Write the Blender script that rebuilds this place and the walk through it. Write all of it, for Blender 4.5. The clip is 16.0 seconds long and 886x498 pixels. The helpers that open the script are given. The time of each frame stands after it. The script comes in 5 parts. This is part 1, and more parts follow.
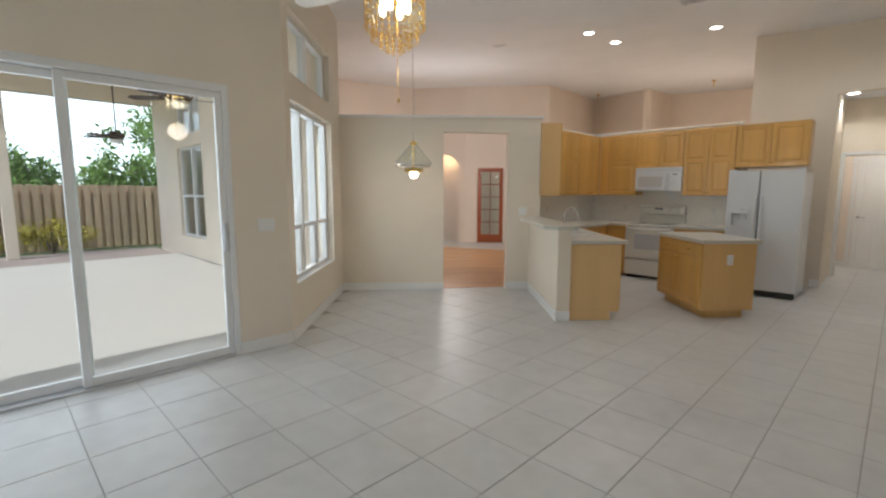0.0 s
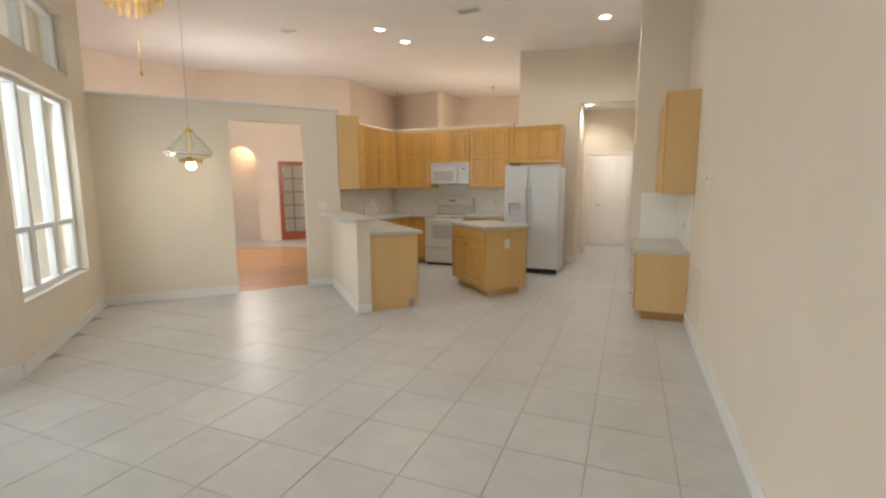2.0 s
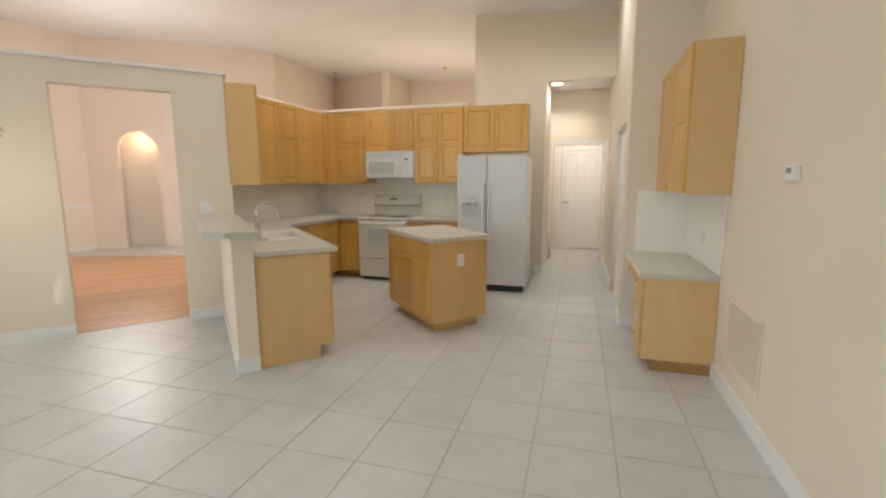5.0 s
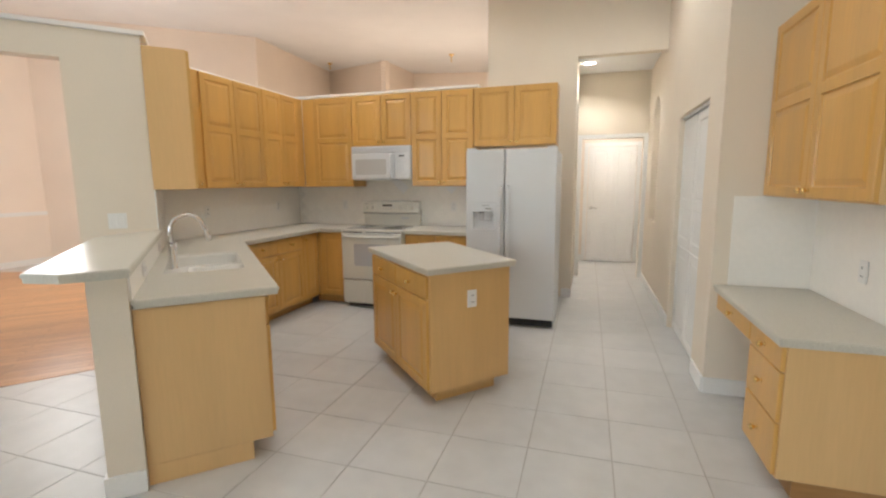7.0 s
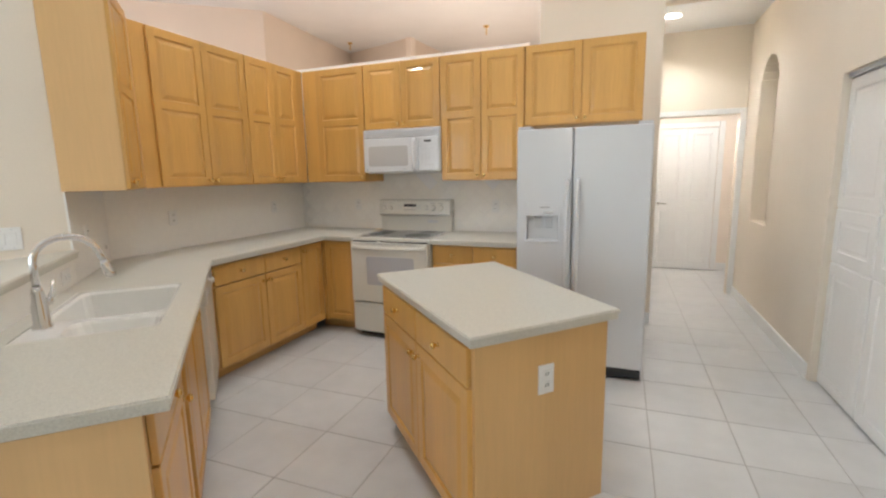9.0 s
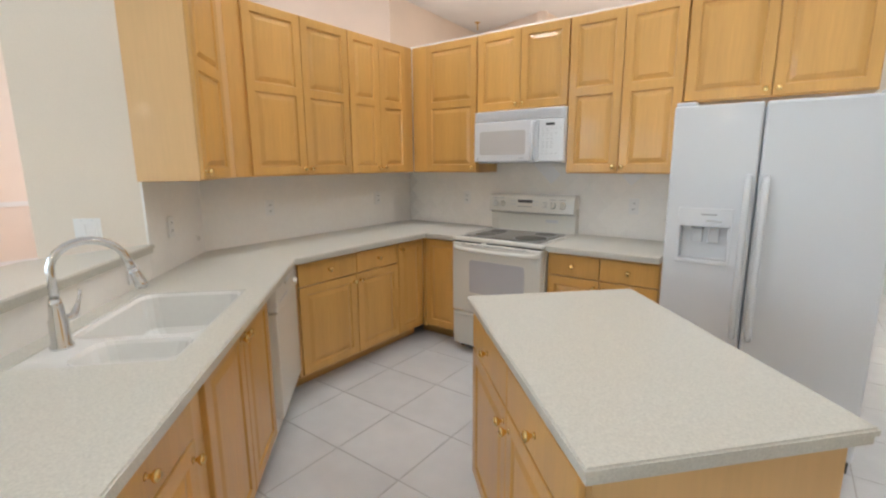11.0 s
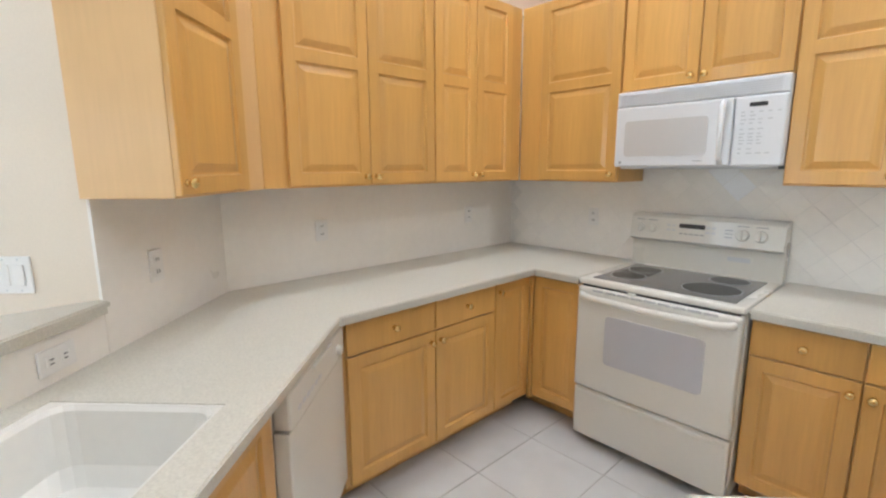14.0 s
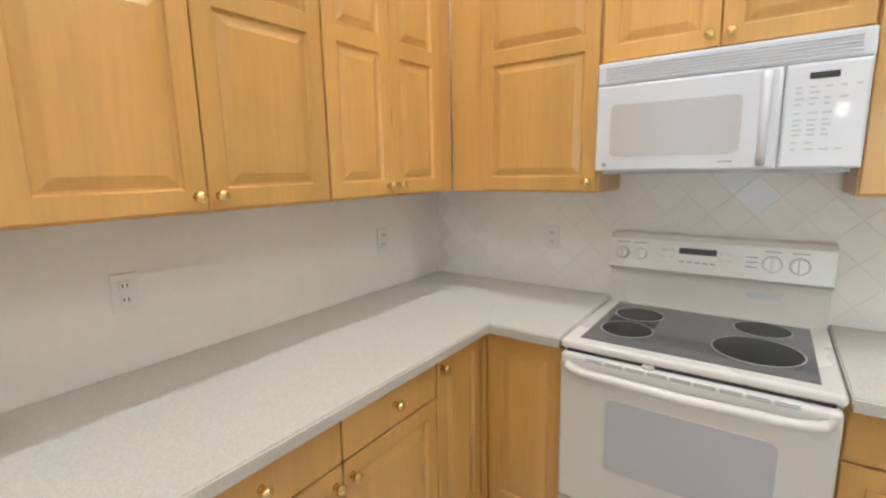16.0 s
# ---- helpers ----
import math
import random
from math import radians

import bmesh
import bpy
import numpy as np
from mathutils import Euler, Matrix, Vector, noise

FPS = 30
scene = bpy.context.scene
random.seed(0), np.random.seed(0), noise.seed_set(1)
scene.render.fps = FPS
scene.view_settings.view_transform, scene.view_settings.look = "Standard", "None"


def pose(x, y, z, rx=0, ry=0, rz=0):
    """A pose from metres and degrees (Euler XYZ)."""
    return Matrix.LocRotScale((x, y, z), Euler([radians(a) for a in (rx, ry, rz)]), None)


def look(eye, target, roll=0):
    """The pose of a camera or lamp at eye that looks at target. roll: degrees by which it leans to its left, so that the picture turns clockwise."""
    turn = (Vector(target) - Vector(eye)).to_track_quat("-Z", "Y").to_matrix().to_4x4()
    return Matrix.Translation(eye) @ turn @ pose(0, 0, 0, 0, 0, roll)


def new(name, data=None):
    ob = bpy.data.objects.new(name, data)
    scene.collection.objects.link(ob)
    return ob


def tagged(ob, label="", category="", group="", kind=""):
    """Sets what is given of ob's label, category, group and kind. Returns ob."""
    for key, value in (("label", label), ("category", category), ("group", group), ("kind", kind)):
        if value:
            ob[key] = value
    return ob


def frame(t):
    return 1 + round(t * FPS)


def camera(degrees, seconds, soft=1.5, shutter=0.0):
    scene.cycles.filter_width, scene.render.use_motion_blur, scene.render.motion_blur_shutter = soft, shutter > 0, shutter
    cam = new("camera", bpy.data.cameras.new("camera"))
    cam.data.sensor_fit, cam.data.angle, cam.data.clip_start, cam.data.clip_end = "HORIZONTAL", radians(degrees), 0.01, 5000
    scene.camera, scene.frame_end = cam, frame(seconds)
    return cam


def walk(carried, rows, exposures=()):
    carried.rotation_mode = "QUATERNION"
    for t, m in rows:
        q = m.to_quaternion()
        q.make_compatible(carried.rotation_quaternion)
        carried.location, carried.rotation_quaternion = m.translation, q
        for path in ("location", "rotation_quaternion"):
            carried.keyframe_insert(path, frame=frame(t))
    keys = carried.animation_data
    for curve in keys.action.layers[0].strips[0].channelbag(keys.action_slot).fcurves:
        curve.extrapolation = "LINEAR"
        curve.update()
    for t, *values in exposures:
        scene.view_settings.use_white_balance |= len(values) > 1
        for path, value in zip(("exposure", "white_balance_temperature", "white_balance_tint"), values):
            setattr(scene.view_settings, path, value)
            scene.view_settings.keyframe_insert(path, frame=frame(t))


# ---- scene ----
cam = camera(88.0, 16.0, soft=2.3)
PATH = [
    (0, (0.74, 1.138, 1.467), (-0.66, 2.545, 1.219), -0.0),
    (0.5, (0.844, 1.098, 1.472), (-0.367, 2.668, 1.215), -0.5),
    (1, (0.859, 1.115, 1.447), (-0.162, 2.816, 1.196), -0.5),
    (1.5, (0.891, 1.175, 1.44), (0.029, 2.961, 1.182), -0.2),
    (2, (0.856, 1.293, 1.434), (0.115, 3.131, 1.165), -0.3),
    (2.5, (0.815, 1.513, 1.436), (0.148, 3.378, 1.159), -0.1),
    (3, (0.78, 1.758, 1.45), (0.162, 3.636, 1.152), -0.2),
    (3.5, (0.653, 2.057, 1.449), (0.087, 3.951, 1.149), -0.2),
    (4, (0.597, 2.327, 1.434), (0.039, 4.225, 1.141), -0.3),
    (6.5, (0.194, 3.964, 1.471), (-0.385, 5.854, 1.172), -0.3),
    (7, (0.108, 4.289, 1.441), (-0.487, 6.177, 1.156), -0.4),
    (7.5, (0.056, 4.593, 1.474), (-0.58, 6.465, 1.172), -0.6),
    (8, (-0.127, 4.889, 1.459), (-0.737, 6.771, 1.163), -0.6),
    (8.2, (-0.177, 4.995, 1.476), (-0.794, 6.872, 1.169), -0.6),
    (10.3, (-0.537, 6.089, 1.419), (-1.532, 7.791, 1.085), -0.3),
    (10.5, (-0.539, 6.107, 1.448), (-1.584, 7.777, 1.099), 0.2),
    (11, (-0.56, 6.095, 1.485), (-1.731, 7.673, 1.116), -0.4),
    (11.5, (-0.601, 6.124, 1.468), (-1.865, 7.633, 1.114), -0.8),
    (12, (-0.599, 6.175, 1.457), (-1.953, 7.608, 1.12), -1.3),
    (12.5, (-0.724, 6.267, 1.447), (-2.126, 7.653, 1.113), -1.4),
    (13, (-0.982, 6.442, 1.459), (-2.382, 7.83, 1.121), -1.1),
    (13.5, (-1.2, 6.65, 1.461), (-2.615, 8.022, 1.124), -0.6),
    (14, (-1.371, 6.884, 1.49), (-2.821, 8.217, 1.141), -0.3),
    (14.5, (-1.638, 7.045, 1.488), (-3.025, 8.446, 1.15), -0.5),
    (15, (-1.813, 7.199, 1.504), (-3.148, 8.648, 1.162), -0.6),
    (15.5, (-1.992, 7.416, 1.491), (-3.271, 8.915, 1.152), -0.8),
    (16, (-2.059, 7.527, 1.511), (-3.204, 9.13, 1.165), -1.1),
]
walk(cam, [(t, look(eye, target, roll)) for t, eye, target, roll in PATH], [(0, 0.21, 5850, 10), (0.5, 0.36, 6000, 10), (1.0, 0.52, 6150, 10), (2.5, 0.62, 6280, 10), (4, 0.68, 6200, 10), (6.5, 0.85, 6050, 10), (8, 1.02, 5800, 10), (11, 1.17, 5480, 10), (12, 1.30, 5350, 10), (13.5, 1.26, 5480, 10), (14, 1.47, 5360, 10), (14.5, 1.48, 5560, 10), (15, 1.42, 5500, 10), (15.5, 1.53, 5480, 10), (16, 1.54, 5430, 10)])

# ---- world, sun, large lights ----
world = bpy.data.worlds.new("sky")
scene.world = world
world.use_nodes = True
wn = world.node_tree.nodes
sky = wn.new("ShaderNodeTexSky")
sky.sky_type, sky.sun_disc, sky.sun_elevation, sky.sun_rotation = "NISHITA", False, radians(45), radians(188)
sky.air_density, sky.dust_density, sky.ozone_density = 1.0, 1.5, 1.0
world.node_tree.links.new(sky.outputs[0], wn["Background"].inputs[0])
wn["Background"].inputs[1].default_value = 0.15


def lamp(name, kind, m, power, colour=(1, 1, 1), **more):
    d = bpy.data.lights.new(name, kind)
    d.energy, d.color = power * (1.0 if kind == "SUN" else 0.36), colour
    if kind == "AREA":
        d.shape, d.size, d.size_y = "RECTANGLE", more["size"], more["size_y"]
    if kind == "SPOT":
        d.spot_size, d.spot_blend, d.shadow_soft_size = more["cone"], 0.6, 0.06
    if kind == "POINT":
        d.shadow_soft_size = more.get("radius", 0.1)
    if kind == "SUN":
        d.angle = more["angle"]
    ob = new(name, d)
    ob.matrix_world = m
    return ob


DAY, WARM = (0.93, 0.97, 1.0), (1.0, 0.80, 0.58)
lamp("sun", "SUN", look((0, 0, 20), (-1.2, 8, 12)), 3.7, (1.0, 0.95, 0.88), angle=radians(0.6))
lamp("slider_daylight", "AREA", look((-3.68, 1.0, 1.2), (0.6, 2.1, 0.9)), 62, DAY, size=3.3, size_y=2.15)
lamp("nook_daylight", "AREA", look((-4.42, 3.78, 1.5), (-3.4, 4.8, 1.2)), 30, DAY, size=1.6, size_y=1.7)
# added daylight from an assumed rear window, out of view
lamp("rear_fill_daylight", "AREA", look((-0.8, -2.42, 1.5), (-0.8, 4.0, 1.4)), 46, DAY, size=3.6, size_y=2.3)

# ---- materials ----


def mat(name, colour, rough=0.5, metal=0.0, grain=0.0, scale=20.0, bump=0.0, stain=0.0, stain_scale=1.5, stretch=(1, 1, 1), coat=0.0, rand=0.0, world_space=False):
    """Principled surface with variation at two scales, fine relief and, if asked, a shade that differs from object to object."""
    m = bpy.data.materials.new(name)
    m.use_nodes = True
    n, l = m.node_tree.nodes, m.node_tree.links
    p = n["Principled BSDF"]
    p.inputs["Roughness"].default_value, p.inputs["Metallic"].default_value = rough, metal
    p.inputs["Coat Weight"].default_value = coat
    co, mp = n.new("ShaderNodeTexCoord"), n.new("ShaderNodeMapping")
    mp.inputs["Scale"].default_value = stretch
    where = n.new("ShaderNodeNewGeometry").outputs["Position"] if world_space else co.outputs["Object"]
    l.new(where, mp.inputs["Vector"])
    fine, wide = n.new("ShaderNodeTexNoise"), n.new("ShaderNodeTexNoise")
    fine.inputs["Scale"].default_value, wide.inputs["Scale"].default_value = scale, stain_scale
    fine.inputs["Detail"].default_value, wide.inputs["Detail"].default_value = 6, 3
    l.new(mp.outputs[0], fine.inputs["Vector"]), l.new(mp.outputs[0], wide.inputs["Vector"])
    last = n.new("ShaderNodeRGB")
    last.outputs[0].default_value = (*colour, 1)
    last = last.outputs[0]
    for tex, amount in ((fine, grain), (wide, stain)):
        if amount:
            ramp = n.new("ShaderNodeMapRange")
            ramp.inputs[1].default_value, ramp.inputs[2].default_value = 0.3, 0.7
            ramp.inputs[3].default_value, ramp.inputs[4].default_value = 1 - amount, 1 + amount * 0.6
            l.new(tex.outputs[0], ramp.inputs[0])
            mul = n.new("ShaderNodeMix")
            mul.data_type, mul.blend_type = "RGBA", "MULTIPLY"
            mul.inputs[0].default_value = 1
            l.new(last, mul.inputs[6]), l.new(ramp.outputs[0], mul.inputs[7])
            last = mul.outputs[2]
    if rand:
        info, ramp, mul = n.new("ShaderNodeObjectInfo"), n.new("ShaderNodeMapRange"), n.new("ShaderNodeMix")
        ramp.inputs[3].default_value, ramp.inputs[4].default_value = 1 - rand, 1 + rand
        mul.data_type, mul.blend_type = "RGBA", "MULTIPLY"
        mul.inputs[0].default_value = 1
        l.new(info.outputs["Random"], ramp.inputs[0])
        l.new(last, mul.inputs[6]), l.new(ramp.outputs[0], mul.inputs[7])
        last = mul.outputs[2]
    l.new(last, p.inputs["Base Color"])
    if bump:
        b = n.new("ShaderNodeBump")
        b.inputs["Strength"].default_value, b.inputs["Distance"].default_value = bump, 0.004
        l.new(fine.outputs[0], b.inputs["Height"]), l.new(b.outputs[0], p.inputs["Normal"])
    rr = n.new("ShaderNodeMapRange")
    rr.inputs[3].default_value, rr.inputs[4].default_value = max(rough - 0.06, 0.02), min(rough + 0.08, 1)
    l.new(wide.outputs[0], rr.inputs[0]), l.new(rr.outputs[0], p.inputs["Roughness"])
    return m


def glass(name, colour=(1, 1, 1), rough=0.0):
    m = bpy.data.materials.new(name)
    m.use_nodes = True
    n, l = m.node_tree.nodes, m.node_tree.links
    n.remove(n["Principled BSDF"])
    lw, pw, ad = n.new("ShaderNodeLayerWeight"), n.new("ShaderNodeMath"), n.new("ShaderNodeMath")
    tr, gl, mx = n.new("ShaderNodeBsdfTransparent"), n.new("ShaderNodeBsdfGlossy"), n.new("ShaderNodeMixShader")
    lw.inputs["Blend"].default_value = 0.5
    pw.operation, pw.inputs[1].default_value = "POWER", 5
    ad.operation, ad.inputs[1].default_value, ad.inputs[2].default_value = "MULTIPLY_ADD", 0.6, 0.035
    tr.inputs[0].default_value = (*colour, 1)
    gl.inputs["Roughness"].default_value = rough
    l.new(lw.outputs["Facing"], pw.inputs[0]), l.new(pw.outputs[0], ad.inputs[0]), l.new(ad.outputs[0], mx.inputs[0])
    l.new(tr.outputs[0], mx.inputs[1]), l.new(gl.outputs[0], mx.inputs[2])
    l.new(mx.outputs[0], n["Material Output"].inputs[0])
    return m


def glow(name, colour, strength):
    m = bpy.data.materials.new(name)
    m.use_nodes = True
    p = m.node_tree.nodes["Principled BSDF"]
    p.inputs["Base Color"].default_value = (*colour, 1)
    p.inputs["Emission Color"].default_value, p.inputs["Emission Strength"].default_value = (*colour, 1), strength
    return m


def wood_floor_mat():
    m = mat("oak_boards", (0.55, 0.31, 0.15), 0.32, grain=0.18, scale=9, stretch=(1, 8, 1), stain=0.1)
    n, l = m.node_tree.nodes, m.node_tree.links
    p = n["Principled BSDF"]
    co, br = n.new("ShaderNodeTexCoord"), n.new("ShaderNodeTexBrick")
    br.inputs["Scale"].default_value, br.inputs["Mortar Size"].default_value = 1.0, 0.002
    br.inputs["Brick Width"].default_value, br.inputs["Row Height"].default_value = 1.1, 0.085
    br.inputs["Color1"].default_value, br.inputs["Color2"].default_value = (1.12, 1.08, 1.0, 1), (0.84, 0.80, 0.76, 1)
    br.inputs["Mortar"].default_value = (0.45, 0.4, 0.36, 1)
    l.new(co.outputs["Object"], br.inputs["Vector"])
    old = p.inputs["Base Color"].links[0].from_socket
    mul = n.new("ShaderNodeMix")
    mul.data_type, mul.blend_type = "RGBA", "MULTIPLY"
    mul.inputs[0].default_value = 1
    l.new(old, mul.inputs[6]), l.new(br.outputs[0], mul.inputs[7]), l.new(mul.outputs[2], p.inputs["Base Color"])
    return m


PAINT = mat("cream_wall_paint", (0.785, 0.70, 0.578), 0.75, grain=0.025, scale=160, bump=0.10, stain=0.03)
PEACH = mat("peach_wall_paint", (0.84, 0.74, 0.635), 0.75, grain=0.025, scale=160, bump=0.10, stain=0.03)
CEIL = mat("ceiling_paint", (0.86, 0.855, 0.85), 0.85, grain=0.03, scale=120, bump=0.15, stain=0.03)
TRIM = mat("white_trim_paint", (0.82, 0.81, 0.78), 0.4, grain=0.02, scale=60, stain=0.02)
TILE = mat("glazed_floor_tile", (0.60, 0.592, 0.572), 0.36, grain=0.05, scale=7, bump=0.015, stain=0.06, stain_scale=1.9, rand=0.025, world_space=True)
GROUT = mat("grey_grout", (0.44, 0.415, 0.38), 0.9, grain=0.2, scale=50, bump=0.2)
MAPLE = mat("maple_door", (0.645, 0.366, 0.093), 0.33, grain=0.055, scale=30, stretch=(3.0, 3.0, 0.20), stain=0.09, stain_scale=2.2, coat=0.3, rand=0.07)
VENEER = mat("pale_maple_veneer", (0.70, 0.46, 0.205), 0.42, grain=0.03, scale=26, stretch=(3.0, 3.0, 0.22), stain=0.06, coat=0.1, rand=0.02)
HONEY = mat("honey_maple_veneer", (0.69, 0.435, 0.172), 0.40, grain=0.035, scale=26, stretch=(3.0, 3.0, 0.22), stain=0.08, coat=0.15, rand=0.03)
DARKKICK = mat("brown_toe_kick", (0.36, 0.19, 0.065), 0.5, grain=0.1, scale=26, stretch=(0.3, 0.3, 3))
KICK = mat("maple_toe_kick", (0.60, 0.36, 0.13), 0.5, grain=0.1, scale=26, stretch=(0.3, 0.3, 3))
INSIDE = mat("cabinet_gap_shadow_wood", (0.30, 0.16, 0.06), 0.6, grain=0.1)
SOLID = mat("speckled_solid_surface", (0.60, 0.578, 0.50), 0.32, grain=0.12, scale=170, stain=0.012, stain_scale=3)
SINKW = mat("white_sink_surface", (0.80, 0.785, 0.735), 0.22, grain=0.015, scale=40, stain=0.02)
SPLASH = mat("ivory_wall_tile", (0.87, 0.84, 0.78), 0.30, grain=0.02, scale=30, stain=0.015, stain_scale=5, rand=0.022)
JOINT = mat("pale_wall_grout", (0.80, 0.775, 0.725), 0.8, grain=0.06, scale=60, bump=0.1)
SPLASH2 = mat("white_wall_tile", (0.88, 0.88, 0.88), 0.18, grain=0.02, scale=40, stain=0.02)
BISQUE = mat("bisque_enamel", (0.71, 0.69, 0.62), 0.28, grain=0.012, scale=60, stain=0.02, coat=0.3)
WHITE = mat("white_appliance_enamel", (0.69, 0.70, 0.712), 0.30, grain=0.015, scale=180, bump=0.05, stain=0.015, coat=0.2)
WHITEGREY = mat("light_grey_plastic", (0.60, 0.61, 0.62), 0.4, grain=0.02)
MWGLASS = mat("pale_microwave_window", (0.54, 0.53, 0.515), 0.20, grain=0.03, scale=300, coat=0.12)
OVENGLASS = mat("grey_oven_window", (0.52, 0.52, 0.54), 0.10, grain=0.03, scale=300, coat=0.5)
COOK = mat("dark_ceramic_glass", (0.115, 0.115, 0.12), 0.16, grain=0.5, scale=220, stain=0.15, coat=0.6)
RINGM = mat("black_burner_zone", (0.012, 0.012, 0.012), 0.22)
RINGM.node_tree.nodes["Principled BSDF"].inputs["Specular IOR Level"].default_value = 0.25
RINGL = mat("pale_zone_line", (0.35, 0.35, 0.34), 0.3)
BLACK = mat("black_plastic", (0.03, 0.03, 0.03), 0.4)
PRINT = mat("grey_print", (0.30, 0.30, 0.31), 0.6)
KEYM = mat("pale_key_print", (0.50, 0.51, 0.52), 0.6)
BRASS = mat("polished_brass", (0.86, 0.64, 0.26), 0.2, 1.0, stain=0.05)
CHROME = mat("brushed_chrome", (0.72, 0.72, 0.72), 0.12, 1.0, stain=0.04)
BRONZE = mat("dark_bronze_metal", (0.06, 0.045, 0.035), 0.45, 0.6)
ALU = mat("white_aluminium_frame", (0.78, 0.78, 0.77), 0.4, grain=0.02)
GLASS = glass("window_glass", (0.97, 0.99, 0.98))
LAMPGLASS = glass("clear_lamp_glass", (0.975, 0.99, 0.985), 0.03)
CRYSTAL = glass("crystal_drop", (1.0, 0.93, 0.75), 0.02)
BULB = glow("warm_bulb", (1.0, 0.80, 0.48), 14)
CAN = glow("downlight_lens", (1.0, 0.93, 0.80), 9)
OAK = wood_floor_mat()
REDWOOD = mat("red_stained_wood", (0.36, 0.09, 0.03), 0.35, grain=0.15, scale=26, stretch=(3, 3, 0.25))
PAVER = mat("pink_patio_concrete", (0.275, 0.222, 0.197), 0.8, grain=0.08, scale=25, bump=0.15, stain=0.14, stain_scale=0.8)
CEDAR = mat("weathered_fence_board", (0.54, 0.41, 0.28), 0.85, grain=0.25, scale=18, stretch=(3, 3, 0.3), bump=0.3, stain=0.12, rand=0.14)
LEAF = mat("green_leaf", (0.24, 0.38, 0.09), 0.55, grain=0.3, scale=3, rand=0.1)
LEAF2 = mat("yellow_green_leaf", (0.42, 0.36, 0.04), 0.55, grain=0.3, scale=3)
BARK = mat("grey_bark", (0.16, 0.12, 0.09), 0.9, grain=0.3, scale=15, bump=0.4)
GRASS = mat("lawn_grass", (0.09, 0.13, 0.04), 0.95, grain=0.3, scale=8, bump=0.4, stain=0.2)
SKYCARD = bpy.data.materials.new("hazy_white_sky")
SKYCARD.use_nodes = True
SKYCARD.node_tree.nodes["Principled BSDF"].inputs["Base Color"].default_value = (0.8, 0.85, 0.9, 1)
SKYCARD.node_tree.nodes["Principled BSDF"].inputs["Emission Color"].default_value = (0.95, 0.98, 1.0, 1)
SKYCARD.node_tree.nodes["Principled BSDF"].inputs["Emission Strength"].default_value = 1.6
ROOF = mat("grey_roof_shingle", (0.22, 0.22, 0.23), 0.9, grain=0.2, scale=12)
STUCCO = mat("exterior_stucco", (0.80, 0.71, 0.59), 0.9, grain=0.05, scale=70, bump=0.25, stain=0.05)

# ---- mesh helpers ----


def part(name, bm, material, parent=None, label=""):
    """Links a bmesh as one mesh object, under a thing or a part if given."""
    me = bpy.data.meshes.new(name)
    bmesh.ops.recalc_face_normals(bm, faces=bm.faces)
    bm.to_mesh(me)
    bm.free()
    me.materials.append(material)
    ob = new(name, me)
    if parent:
        ob.parent = parent
    if label:
        ob["label"] = label
    return ob


def thing(name, m, label, category, group="", kind=""):
    ob = new(name)
    ob.matrix_world = m
    return tagged(ob, label, category, group, kind)


def smooth(ob):
    for f in ob.data.polygons:
        f.use_smooth = True
    return ob


def add_box(bm, lo, hi, bevel=0.0, seg=2):
    """Adds a box from corner to corner, its edges rounded."""
    r = bmesh.ops.create_cube(bm, size=1)
    vs = r["verts"]
    for v in vs:
        v.co = Vector([(lo[i] + hi[i]) / 2 + v.co[i] * (hi[i] - lo[i]) for i in range(3)])
    if bevel:
        es = list({e for v in vs for e in v.link_edges})
        bmesh.ops.bevel(bm, geom=es, offset=bevel, segments=seg, affect="EDGES", profile=0.5)
    return bm


def box(lo, hi, bevel=0.0, seg=2):
    return add_box(bmesh.new(), lo, hi, bevel, seg)


def lathe(profile, n=24, bm=None, m=None, caps=True):
    """Turns (radius, height) pairs round z."""
    bm = bm or bmesh.new()
    rings = []
    for r, z in profile:
        ring = []
        for i in range(n):
            a = 2 * math.pi * i / n
            co = Vector((r * math.cos(a), r * math.sin(a), z))
            ring.append(bm.verts.new(m @ co if m else co))
        rings.append(ring)
    for a, b in zip(rings, rings[1:]):
        for i in range(n):
            bm.faces.new((a[i], a[(i + 1) % n], b[(i + 1) % n], b[i]))
    if caps and profile[0][0] > 1e-4:
        bm.faces.new(rings[0])
    if caps and profile[-1][0] > 1e-4:
        bm.faces.new(rings[-1])
    bmesh.ops.remove_doubles(bm, verts=[v for r in rings for v in r], dist=1e-5)
    return bm


def tube(points, radius, n=10, bm=None, radii=None):
    """A round bar along points."""
    bm = bm or bmesh.new()
    pts = [Vector(p) for p in points]
    rings, side = [], None
    for i, p in enumerate(pts):
        d = (pts[min(i + 1, len(pts) - 1)] - pts[max(i - 1, 0)]).normalized()
        if side is None:
            side = d.cross(Vector((0, 0, 1)) if abs(d.z) < 0.9 else Vector((1, 0, 0)))
        side = (side - d * side.dot(d)).normalized()
        top = side.cross(d).normalized()
        r = radii[i] if radii else radius
        rings.append([bm.verts.new(p + r * (math.cos(a) * side + math.sin(a) * top)) for a in (2 * math.pi * k / n for k in range(n))])
    for a, b in zip(rings, rings[1:]):
        for i in range(n):
            bm.faces.new((a[i], a[(i + 1) % n], b[(i + 1) % n], b[i]))
    bm.faces.new(rings[0]), bm.faces.new(rings[-1])
    return bm


